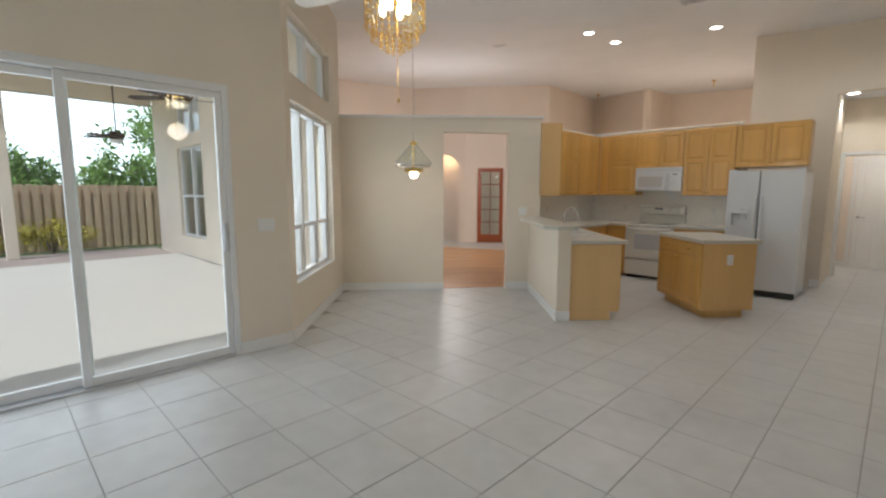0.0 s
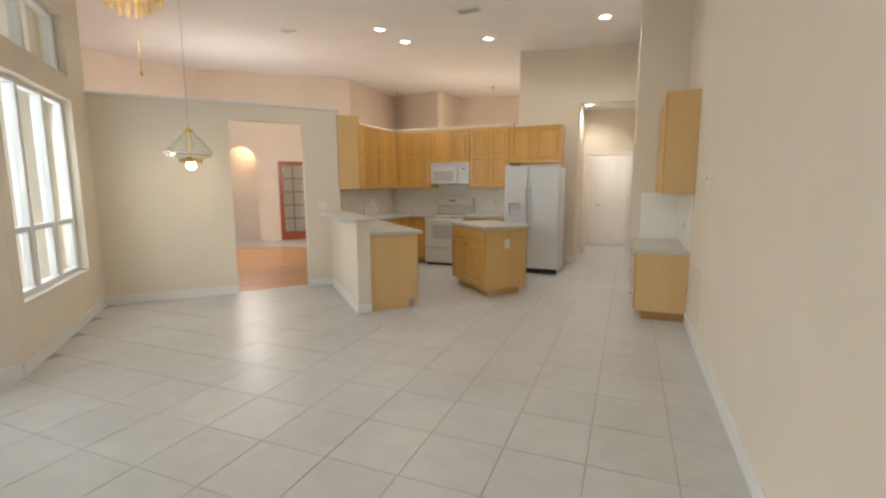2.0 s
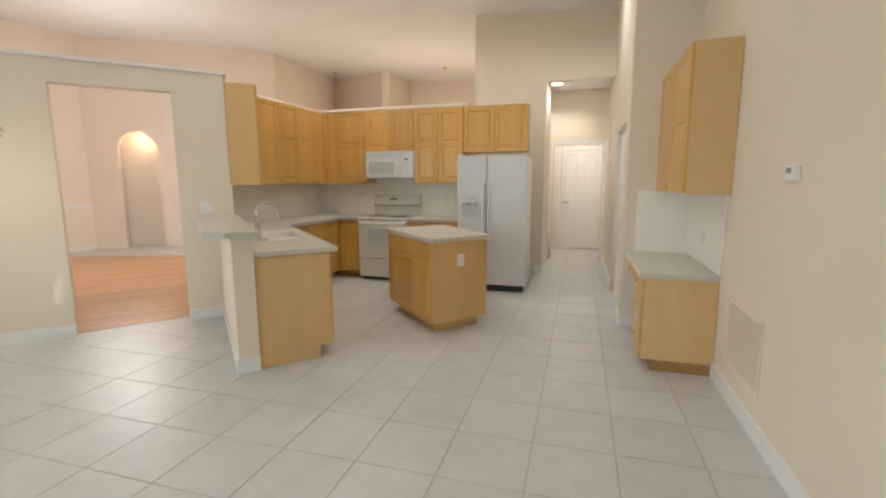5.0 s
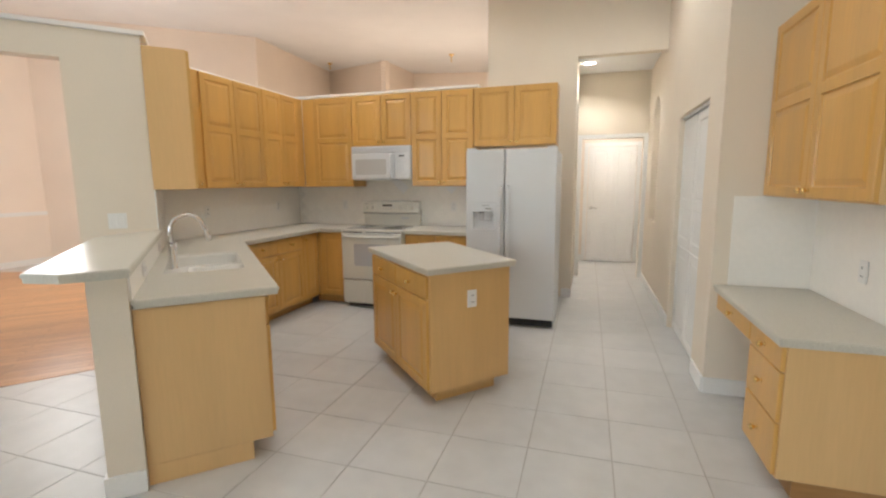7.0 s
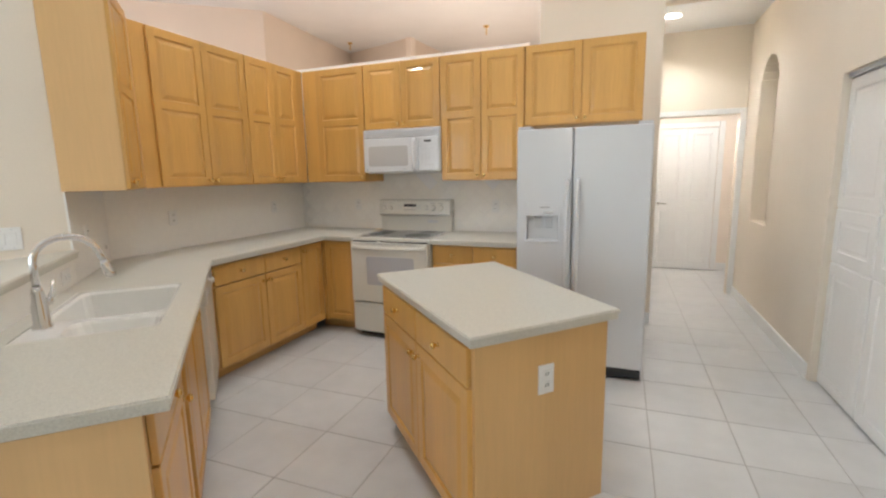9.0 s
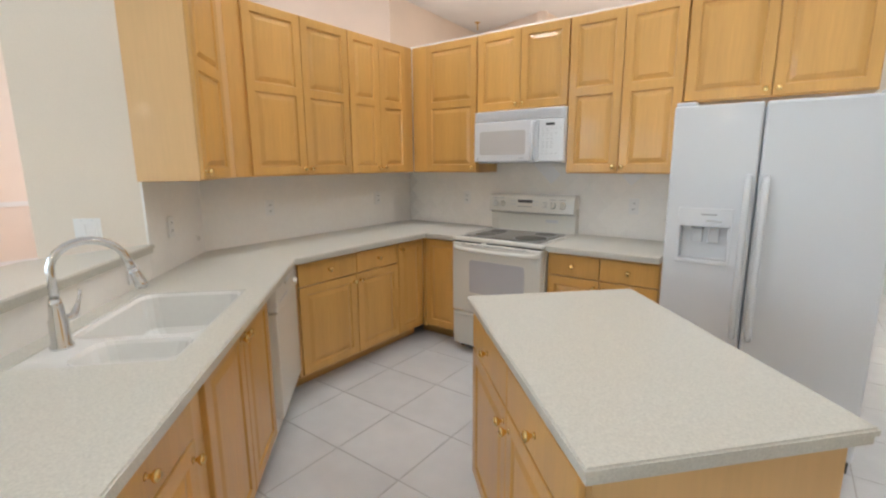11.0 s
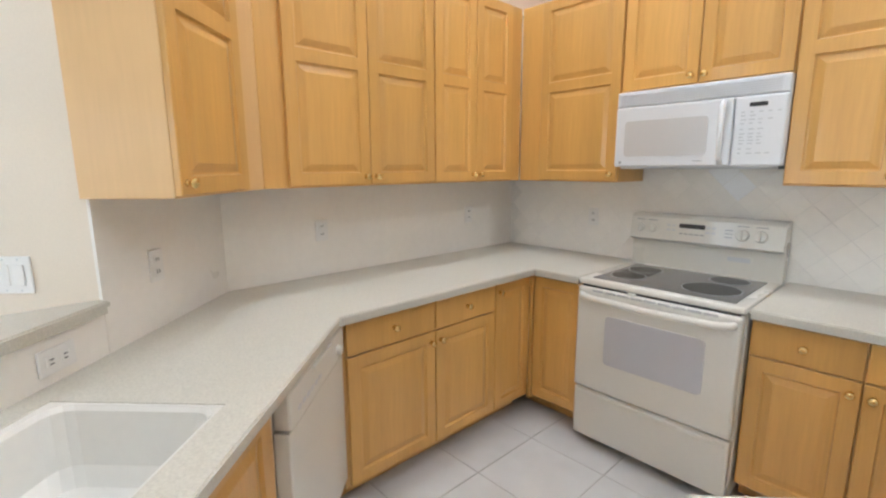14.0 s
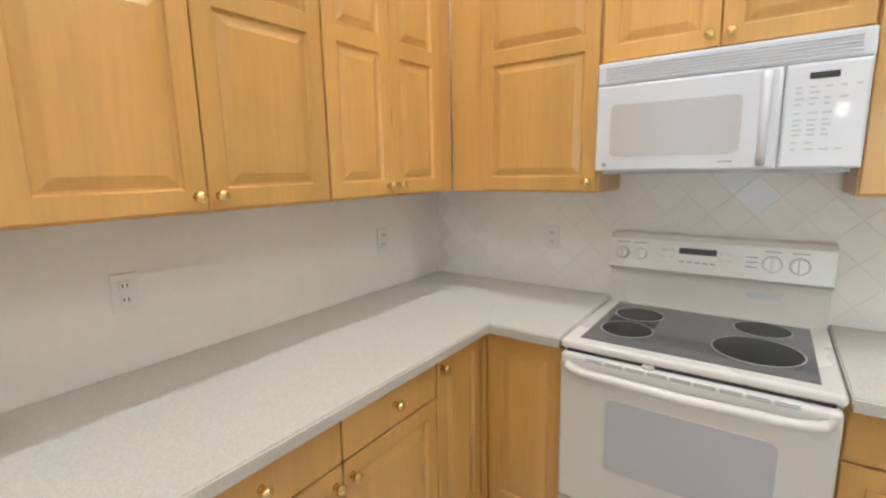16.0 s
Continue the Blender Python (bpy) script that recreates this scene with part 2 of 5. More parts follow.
def prism(outline, z0, z1, holes=(), bevel=0.0):
    """A slab with a plan outline, and holes that go through it."""
    bm = bmesh.new()
    edges, tops = [], []
    for loop in (outline, *holes):
        vs = [bm.verts.new((x, y, z1)) for x, y in loop]
        tops.append(vs)
        edges += [bm.edges.new((vs[i], vs[(i + 1) % len(vs)])) for i in range(len(vs))]
    bmesh.ops.triangle_fill(bm, use_beauty=True, use_dissolve=False, edges=edges)
    top = list(bm.faces)
    r = bmesh.ops.extrude_face_region(bm, geom=top)
    for v in r["geom"]:
        if isinstance(v, bmesh.types.BMVert):
            v.co.z = z0
    if bevel:
        tv = set(tops[0])
        es = [e for e in bm.edges if e.verts[0] in tv and e.verts[1] in tv and len(e.link_faces) == 2 and e.calc_face_angle(0) > 0.5]
        bmesh.ops.bevel(bm, geom=es, offset=bevel, segments=3, affect="EDGES")
    return bm


def wall_mesh(p0, p1, z0, z1, thick, openings=(), top=None):
    """A wall from p0 to p1 in plan; its face is on that line and its thickness lies to the left of the way. Openings (s0, s1, z0, z1) go right through."""
    a, b = Vector((*p0, 0)), Vector((*p1, 0))
    d = (b - a).normalized()
    n = Vector((-d.y, d.x, 0))
    length = (b - a).length
    ss = sorted({0, length, *(v for o in openings for v in (max(o[0], 0), min(o[1], length)))})
    zs = sorted({z0, z1, *(v for o in openings for v in (max(o[2], z0), min(o[3], z1)))})
    solid = {}
    for i in range(len(ss) - 1):
        for j in range(len(zs) - 1):
            cs, cz = (ss[i] + ss[i + 1]) / 2, (zs[j] + zs[j + 1]) / 2
            solid[i, j] = not any(o[0] < cs < o[1] and o[2] < cz < o[3] for o in openings)
    bm = bmesh.new()
    made = {}

    def vert(i, j, k):
        if (i, j, k) not in made:
            made[i, j, k] = bm.verts.new(a + d * ss[i] + n * (thick * k) + Vector((0, 0, zs[j])))
        return made[i, j, k]

    for (i, j), s in solid.items():
        if not s:
            continue
        for k in (0, 1):
            bm.faces.new([vert(i, j, k), vert(i + 1, j, k), vert(i + 1, j + 1, k), vert(i, j + 1, k)])
        for di, dj, e in ((-1, 0, ((i, j), (i, j + 1))), (1, 0, ((i + 1, j), (i + 1, j + 1))), (0, -1, ((i, j), (i + 1, j))), (0, 1, ((i, j + 1), (i + 1, j + 1)))):
            if not solid.get((i + di, j + dj), False):
                (ai, aj), (bi, bj) = e
                bm.faces.new([vert(ai, aj, 0), vert(bi, bj, 0), vert(bi, bj, 1), vert(ai, aj, 1)])
    if top:
        for (i, j, k), v in made.items():
            if j == len(zs) - 1:
                v.co.z = top(v.co)
    return bm


def wall(name, p0, p1, z0, z1, thick=0.12, openings=(), material=None, top=None):
    return tagged(part(name, wall_mesh(p0, p1, z0, z1, thick, openings, top), material or PAINT), kind="structure")


def arch_cells(s0, s1, z0, spring, n=16):
    """Openings that together make an arch with a half-round head."""
    r, out = (s1 - s0) / 2, []
    for i in range(n):
        a, b = s0 + (s1 - s0) * i / n, s0 + (s1 - s0) * (i + 1) / n
        c = (a + b) / 2 - (s0 + s1) / 2
        out.append((a, b, z0, spring + math.sqrt(max(r * r - c * c, 0))))
    return out


# ---- plan ----
D42 = radians(135)
DU, DN = Vector((math.cos(D42), math.sin(D42))), Vector((-math.cos(D42 + math.pi / 2), -math.sin(D42 + math.pi / 2)))


def dg(u, v):
    """Plan point of the slanting sink run: u along it, v out from its wall."""
    return (-1.865 + DU.x * u + DN.x * v, 5.80 + DU.y * u + DN.y * v)


RIGHT, LEFT, BACK = 1.465, -3.62, 9.67
TALL, JOG, PANTRY, SLIDE = 10.17, 7.68, 0.905, -3.39
CEIL_Z = 3.86
U_DIN, U_LEFT = 1.738, 2.482
C_DIN, C_NOOK, C_SLIDE = dg(U_DIN, 0), (-5.08, 4.87), (SLIDE, 3.20)
LOW = 2.53
Q = dg(U_LEFT, 0)


def ceiling_height(p):
    return CEIL_Z + 0.058 * max(0.0, p[1] - p[0] - 10.12)


def below_ceiling(co):
    return ceiling_height(co)


# walls of the main room
wall("wall_east", (RIGHT, -2.5), (RIGHT, JOG), 0, CEIL_Z, -0.12)
wall("wall_south", (-3.6, -2.5), (RIGHT, -2.5), 0, CEIL_Z, -0.12, [(1.0, 4.6, 0.35, 2.65)])
wall("wall_jog", (RIGHT + 0.12, JOG), (PANTRY, JOG), 0, CEIL_Z, -0.12)
wall("wall_pantry", (PANTRY, JOG + 0.122), (PANTRY, 11.6), 0, CEIL_Z + 0.2, -0.14,
     [(8.06 - JOG - 0.122, 9.18 - JOG - 0.122, -1, 2.03)] + arch_cells(2.72, 3.30, 0.93, 2.22))
wall("wall_pantry_niche_back", (PANTRY + 0.145, 10.4), (PANTRY + 0.145, 11.25), 0.8, 2.7, -0.05)
wall("wall_slider", C_SLIDE, (SLIDE, -2.5), 0, CEIL_Z, -0.2, [(0.50, 3.93, -1, 2.36)])
wall("wall_nook", C_NOOK, C_SLIDE, 0, CEIL_Z, -0.2, [(0.51, 2.19, 0.54, 2.36), (0.51, 2.19, 2.61, 3.22)])
wall("wall_dining", C_DIN, C_NOOK, 0, LOW, -0.13, [(0.485, 1.432, -1, 2.325)])
wall("wall_sink_high", dg(U_DIN, 0), Q, 0, LOW, 0.13)
wall("wall_bar", dg(-0.03, 0), dg(U_DIN - 0.004, 0), 0, 1.055, 0.15)
wall("wall_left", Q, (LEFT, BACK + 0.12), 0, LOW, 0.12)
wall("wall_range", (LEFT, BACK), (-1.14, BACK), 0, LOW, 0.12)
wall("wall_fridge_side", (-1.14, BACK + 0.003), (-1.14, TALL), 0, 2.43, -0.02)
wall("wall_fridge_back", (-1.14, TALL), (-0.06, TALL), 0, 4.0, 0.12, top=below_ceiling)
wall("wall_hall_header", (-0.06, TALL), (PANTRY, TALL), 2.90, 4.0, 0.12, top=below_ceiling)
# hall behind the header
wall("wall_hall_west", (-0.07, TALL + 0.122), (-0.07, 11.6), 0, 3.02, 0.12)
wall("wall_hall_end", (-0.4, 11.6), (1.1, 11.6), 0, 3.02, 0.12, [(0.395, 1.245, -1, 2.07)])
tagged(part("hall_ceiling", box((-0.4, TALL + 0.12, 3.0), (1.1, 11.72, 3.06)), CEIL), kind="structure")
wall("wall_lobby_north", (-1.6, 13.10), (2.0, 13.10), 0, 2.5, 0.12, material=PEACH)
wall("wall_lobby_west", (-1.6, 11.72), (-1.6, 13.10), 0, 2.5, 0.12, material=PEACH)
wall("wall_lobby_east", (2.0, 13.10), (2.0, 11.72), 0, 2.5, 0.12, material=PEACH)
# unseen pieces, added so no sun leaks into the lobby
wall("wall_lobby_sun_stop_a", (1.1, 11.62), (2.1, 11.62), 0, 2.5, 0.1)
wall("wall_lobby_sun_stop_b", (-1.7, 11.62), (-0.4, 11.62), 0, 2.5, 0.1)
tagged(part("lobby_ceiling", box((-1.7, 11.72, 2.45), (2.1, 13.22, 2.5)), CEIL), kind="structure")
# living room beyond the low walls
FAR_A, FAR_B, FAR_C, FAR_E = (-8.22, 11.05), (-6.37, 12.42), (-7.14, 16.5), (-4.77, 15.14)
wall("wall_living_west", (-9.6, 4.68), (-9.6, 10.3), 0, 5.2, 0.12, material=PEACH, top=below_ceiling)
wall("wall_living_arch", (-9.6, 10.3), FAR_A, 0, 5.2, 0.12, arch_cells(0.60, 1.38, -1, 2.12), PEACH, top=below_ceiling)
wall("wall_living_arch_back", (-9.95, 10.75), (-8.35, 11.62), 0, 5.2, 0.1, material=PEACH)
wall("wall_living_door", FAR_A, FAR_B, 0, 5.2, 0.12, [(0.34, 1.10, -1, 2.14)], PEACH, top=below_ceiling)
wall("wall_study_back", (FAR_A[0] - 1.3, FAR_A[1] + 1.2), (FAR_B[0] - 1.3, FAR_B[1] + 1.2), 0, 3.0, 0.1)
wall("wall_living_step", FAR_B, FAR_C, 0, 5.2, 0.12, material=PEACH, top=below_ceiling)
wall("wall_living_north", FAR_C, FAR_E, 0, 5.2, 0.12, material=PEACH, top=below_ceiling)
wall("wall_foyer_west", FAR_E, (-4.77, 17.1), 0, 5.2, 0.12, material=PEACH, top=below_ceiling)
wall("wall_foyer_north", (-4.77, 17.1), (-0.9, 17.1), 0, 5.2, 0.12, material=PEACH, top=below_ceiling)
wall("wall_foyer_east", (-0.9, 17.1), (-0.9, TALL + 0.13), 0, 4.5, 0.12, material=PEACH, top=below_ceiling)
wall("wall_wing", (-13.15, 4.47), (-5.25, 4.47), -0.12, 4.3, 0.2, [(1.85, 3.50, 0.45, 2.46), (1.85, 3.50, 2.72, 3.50)], STUCCO)
wall("wall_wing_west", (-13.15, 12.0), (-13.15, 4.67), -0.12, 4.3, 0.2, material=STUCCO)
wall("wall_nook_link", (-5.4, 4.68), (-5.09, 4.89), 0, 4.3, -0.12)


def ceiling_mesh():
    """Flat over the room, rising gently beyond the slanting fold."""
    bm = bmesh.new()
    for outline in ([(1.7, -2.7), (1.7, 11.82), (-5.32, 4.80), (-3.6, 3.08), (-3.6, -2.7)], [(1.7, 11.82), (1.7, 17.4), (-11.4, 17.4), (-11.4, 4.55), (-5.32, 4.55), (-5.32, 4.80)]):
        lower = [bm.verts.new((x, y, ceiling_height((x, y)))) for x, y in outline]
        upper = [bm.verts.new((x, y, ceiling_height((x, y)) + 0.1)) for x, y in outline]
        bm.faces.new(lower), bm.faces.new(upper)
        for i in range(len(outline)):
            j = (i + 1) % len(outline)
            bm.faces.new((lower[i], lower[j], upper[j], upper[i]))
    return bm


tagged(part("ceiling", ceiling_mesh(), CEIL), kind="structure")
# caps on the low walls
tagged(part("trim_cap_dining", wall_mesh((C_DIN[0] + 0.02, C_DIN[1] - 0.02), (C_NOOK[0] + 0.02, C_NOOK[1] - 0.02), LOW, LOW + 0.03, -0.18), TRIM), kind="structure")
tagged(part("trim_cap_left", prism([dg(U_DIN - 0.02, 0.03), (LEFT + 0.03, Q[1] + 0.02), (LEFT + 0.03, BACK - 0.03), (-1.14, BACK - 0.03), (-1.14, BACK + 0.14), (LEFT - 0.14, BACK + 0.14), (LEFT - 0.14, Q[1] - 0.05), dg(U_DIN - 0.02, -0.16)], LOW + 0.002, LOW + 0.033), TRIM), kind="structure")


def baseboard(p0, p1, h=0.11):
    tagged(part("baseboard", wall_mesh(p0, p1, 0.001, h, 0.014), TRIM), kind="structure")


baseboard((RIGHT, -2.4), (RIGHT, 6.60))
baseboard((RIGHT, JOG), (PANTRY, JOG))
baseboard(C_SLIDE, (SLIDE, 2.70))
baseboard(C_NOOK, C_SLIDE)
n0 = Vector((C_NOOK[0] - C_DIN[0], C_NOOK[1] - C_DIN[1])).normalized()
baseboard((C_DIN[0] + n0.x * 1.432, C_DIN[1] + n0.y * 1.432), C_NOOK)
baseboard((C_DIN[0] + n0.x * 0.15, C_DIN[1] + n0.y * 0.15), (C_DIN[0] + n0.x * 0.485, C_DIN[1] + n0.y * 0.485))
baseboard(dg(-0.03, -0.15), dg(U_DIN - 0.15, -0.15))
baseboard(dg(-0.031, 0.0), dg(-0.031, -0.164))
baseboard((PANTRY, 9.22), (PANTRY, 11.6)), baseboard((PANTRY, JOG), (PANTRY, 8.04))
baseboard((1.9, 13.10), (0.98, 13.10)), baseboard((0.02, 13.10), (-1.5, 13.10))
baseboard((-9.6, 10.3), (-9.6, 4.7))
baseboard((-0.06, TALL), (-0.18, TALL))
tagged(part("trim_chair_rail", wall_mesh((-9.6, 10.3), (-9.6, 4.7), 0.90, 0.97, 0.02), TRIM), kind="structure")

# ---- floors ----
tagged(part("floor", box((-11.5, -2.7, -0.12), (2.2, 17.4, -0.0034)), GROUT), kind="structure")
wood = [(C_DIN[0] - 0.12 + n0.x * 0.4, C_DIN[1] + 0.12 + n0.y * 0.4), (C_DIN[0] - 0.05 + n0.x * 1.5, C_DIN[1] + 0.05 + n0.y * 1.5), (-5.2, 4.97), (-5.4, 4.70), (-9.6, 4.70), (-9.6, 9.2), (-3.9, 11.2), (-3.73, 7.75)]
wf = part("wood_floor", prism([((x + y) * 0.7071, (y - x) * 0.7071) for x, y in wood], -0.006, 0.004), OAK)
wf.matrix_world = pose(0, 0, 0, 0, 0, 45)
tagged(wf, kind="structure")

# ---- windows and doors ----


def window_unit(name, m, w, h, columns, rail=0.0, label=""):
    """White aluminium window in local x (width) and z (height): frame, sill, panes, mullions and, for a hung sash, a meeting rail."""
    win = thing(name, m, label, "window", kind="structure")
    f = 0.045
    bm = bmesh.new()
    for lo, hi in (((0, -0.04, 0), (f, 0.04, h)), ((w - f, -0.04, 0), (w, 0.04, h)), ((f, -0.04, 0), (w - f, 0.04, f)), ((f, -0.04, h - f), (w - f, 0.04, h))):
        add_box(bm, lo, hi, 0.004, 1)
    part("window_frame", bm, ALU, win)
    step = w / columns
    for i in range(1, columns):
        part("mullion", box((i * step - 0.03, -0.045, f), (i * step + 0.03, 0.045, h - f), 0.004, 1), ALU, win)
    for i in range(columns):
        x0, x1 = i * step + 0.03, (i + 1) * step - 0.03
        pane = part("pane", box((x0, -0.004, f), (x1, 0.004, h - f)), GLASS, win)
        pane.visible_shadow = False
        if rail:
            part("meeting_rail", box((x0, -0.03, rail - 0.022), (x1, 0.03, rail + 0.022), 0.004, 1), ALU, win)
            for xx in (x0, x1 - 0.028):
                part("sash_stile", box((xx, -0.026, f), (xx + 0.028, 0.026, rail - 0.022), 0.003, 1), ALU, win)
    return win


d_n = Vector((C_SLIDE[0] - C_NOOK[0], C_SLIDE[1] - C_NOOK[1])).normalized()
a_n = math.degrees(math.atan2(d_n.y, d_n.x))
o_n = Vector((-d_n.y, d_n.x)) * -0.12


def nook_pose(s, z):
    return pose(C_NOOK[0] + d_n.x * s + o_n.x, C_NOOK[1] + d_n.y * s + o_n.y, z, 0, 0, a_n)


window_unit("window_1", nook_pose(0.51, 0.54), 1.68, 1.82, 3, 0.55, "white aluminium hung window beside the dining nook")
window_unit("window_2", nook_pose(0.51, 2.61), 1.68, 0.61, 2, 0, "white fixed transom window above the nook window")
tagged(part("window_sill_ledge", wall_mesh((C_NOOK[0] + d_n.x * 0.49, C_NOOK[1] + d_n.y * 0.49), (C_NOOK[0] + d_n.x * 2.21, C_NOOK[1] + d_n.y * 2.21), 0.515, 0.541, -0.08), TRIM), kind="structure")
window_unit("window_3", pose(-11.30, 4.57, 0.45), 1.65, 2.01, 2, 0.92, "white aluminium window in the outside wall")
window_unit("window_4", pose(-11.30, 4.57, 2.72), 1.65, 0.78, 2, 0, "white transom window in the outside wall")
# never in view: assumed opening for the added rear daylight
window_unit("window_5", pose(-2.6, -2.56, 0.35), 3.6, 2.3, 4, 0.8, "assumed white aluminium window in the unseen rear wall")


def sliding_door():
    d = thing("sliding_glass_door", pose(SLIDE - 0.066, 2.70, 0), "white aluminium three panel sliding glass door, closed", "door", kind="structure")
    bm = bmesh.new()
    add_box(bm, (-0.07, -0.05, 0), (0.07, 0, 2.36), 0.004, 1)
    add_box(bm, (-0.07, -3.43, 0), (0.07, -3.38, 2.36), 0.004, 1)
    add_box(bm, (-0.07, -3.38, 2.30), (0.07, -0.05, 2.36), 0.004, 1)
    part("door_frame", bm, ALU, d)
    part("track", box((-0.07, -3.38, 0.0), (0.07, -0.05, 0.022), 0.003, 1), WHITEGREY, d)
    for k, (y1, x) in enumerate(((-0.05, 0.03), (-1.06, -0.03), (-2.18, 0.03))):
        y0 = y1 - 1.09 if k < 2 else -3.38
        panel = thing("door_panel", pose(0, 0, 0), "", "")
        panel.parent = d
        bm = bmesh.new()
        for lo, hi in (((x - 0.02, y0, 0.025), (x + 0.02, y0 + 0.055, 2.298)), ((x - 0.02, y1 - 0.055, 0.025), (x + 0.02, y1, 2.298)), ((x - 0.02, y0 + 0.055, 0.025), (x + 0.02, y1 - 0.055, 0.095)), ((x - 0.02, y0 + 0.055, 2.24), (x + 0.02, y1 - 0.055, 2.298))):
            add_box(bm, lo, hi, 0.004, 1)
        part("panel_frame", bm, ALU, panel)
        g = part("pane", box((x - 0.003, y0 + 0.055, 0.095), (x + 0.003, y1 - 0.055, 2.24)), GLASS, panel)
        g.visible_shadow = False
        if k == 0:
            part("door_handle", box((x + 0.02, y1 - 0.045, 0.95), (x + 0.045, y1 - 0.012, 1.20), 0.008), WHITEGREY, panel)


sliding_door()


def panel_loops(bm, x0, x1, z0, z1, steps):
    """Nested rectangles in the local xz plane; steps are (inset, y)."""
    loops = []
    for inset, y in steps:
        loops.append([bm.verts.new((a, y, b)) for a, b in ((x0 + inset, z0 + inset), (x1 - inset, z0 + inset), (x1 - inset, z1 - inset), (x0 + inset, z1 - inset))])
    for a, b in zip(loops, loops[1:]):
        for i in range(4):
            bm.faces.new((a[i], a[(i + 1) % 4], b[(i + 1) % 4], b[i]))
    bm.faces.new(loops[-1])


def panel_door(w, h, splits=(), stile=0.055, t=0.02, raised=True, bottom=None):
    """A framed door standing at x 0..w, z 0..h with its face at y -t: stiles, rails, sunk grooves and raised panels. splits: heights of the mid rails' middles."""
    bm = bmesh.new()
    c = 0.003
    zs = [bottom or stile]
    for s in splits:
        zs += [s - stile / 2, s + stile / 2]
    zs.append(h - stile)
    xa, xb = stile, w - stile
    front = {}

    def v(x, z):
        k = (round(x, 5), round(z, 5))
        if k not in front:
            front[k] = bm.verts.new((x, -t, z))
        return front[k]

    levels = [c] + zs + [h - c]
    for a, b in zip(levels, levels[1:]):
        bm.faces.new((v(c, a), v(xa, a), v(xa, b), v(c, b)))
        bm.faces.new((v(xb, a), v(w - c, a), v(w - c, b), v(xb, b)))
    for i in range(0, len(levels) - 1, 2):
        a, b = levels[i], levels[i + 1]
        bm.faces.new((v(xa, a), v(xb, a), v(xb, b), v(xa, b)))
    for i in range(0, len(zs), 2):
        if raised:
            panel_loops(bm, xa, xb, zs[i], zs[i + 1], ((0, -t), (0.005, -t + 0.009), (0.011, -t + 0.010), (0.036, -t + 0.002), (0.040, -t + 0.001)))
        else:
            panel_loops(bm, xa, xb, zs[i], zs[i + 1], ((0, -t), (0.004, -t + 0.007), (0.02, -t + 0.007), (0.032, -t + 0.003)))
    back = [bm.verts.new((x, 0, z)) for x, z in ((0, 0), (w, 0), (w, h), (0, h))]
    mid = [bm.verts.new((x, -t + c, z)) for x, z in ((0, 0), (w, 0), (w, h), (0, h))]
    for i in range(4):
        bm.faces.new((back[i], back[(i + 1) % 4], mid[(i + 1) % 4], mid[i]))
    bm.faces.new(back)
    ring = [bm.verts.new((x, -t, z)) for x, z in ((c, c), (w - c, c), (w - c, h - c), (c, h - c))]
    for i in range(4):
        bm.faces.new((mid[i], mid[(i + 1) % 4], ring[(i + 1) % 4], ring[i]))
    bmesh.ops.remove_doubles(bm, verts=bm.verts, dist=1e-5)
    return bm


KNOB = lathe([(0.0, 0.034), (0.008, 0.0335), (0.0150, 0.029), (0.0165, 0.024), (0.0135, 0.018), (0.0065, 0.012), (0.006, 0.004), (0.011, 0.0)], 16)
KNOB_MESH = bpy.data.meshes.new("knob")
KNOB.to_mesh(KNOB_MESH)
KNOB.free()
KNOB_MESH.materials.append(BRASS)
for poly in KNOB_MESH.polygons:
    poly.use_smooth = True


def knob(parent, x, y, z):
    k = new("knob", KNOB_MESH)
    k.parent = parent
    k.matrix_local = pose(x, y, z, 90, 0, 0)
    return k


def put(bm_part, parent, x, y, z):
    bm_part.parent = parent
    bm_part.matrix_local = pose(x, y, z)
    return bm_part


def cab_door(cab, x, z, w, h, depth, knob_side, knob_z, splits=(), name="door"):
    d = put(part(name, panel_door(w, h, splits), MAPLE), cab, x, -depth, z)
    if knob_side:
        knob(d, w - 0.028 if knob_side == "r" else 0.028, -0.02, knob_z - z)
    return d


def drawer(cab, x, z, w, h, depth):
    d = put(part("drawer", box((0, -0.02, 0), (w, 0, h), 0.005), MAPLE), cab, x, -depth, z)
    knob(d, w / 2, -0.02, h / 2)
    return d


U0, U1, UD = 1.405, 2.462, 0.321


def upper_cabinet(m, w, doors, label, z0=U0, z1=U1, depth=UD, split=True, name="wall_cabinet", side=None):
    """doors: (x, width, knob side). The body has a rim of face frame round the doors."""
    cab = thing(name, m, label, "cabinet", "kitchen wall cabinets")
    part("body", box((0, -depth, z0), (w, -0.002, z1), 0.002, 1), side or MAPLE, cab)
    for x, dw, knob_side in doors:
        cab_door(cab, x, z0 + 0.008, dw, z1 - z0 - 0.016, depth, knob_side, z0 + 0.045, ((z1 - z0) * 0.52,) if split else ())
    return cab


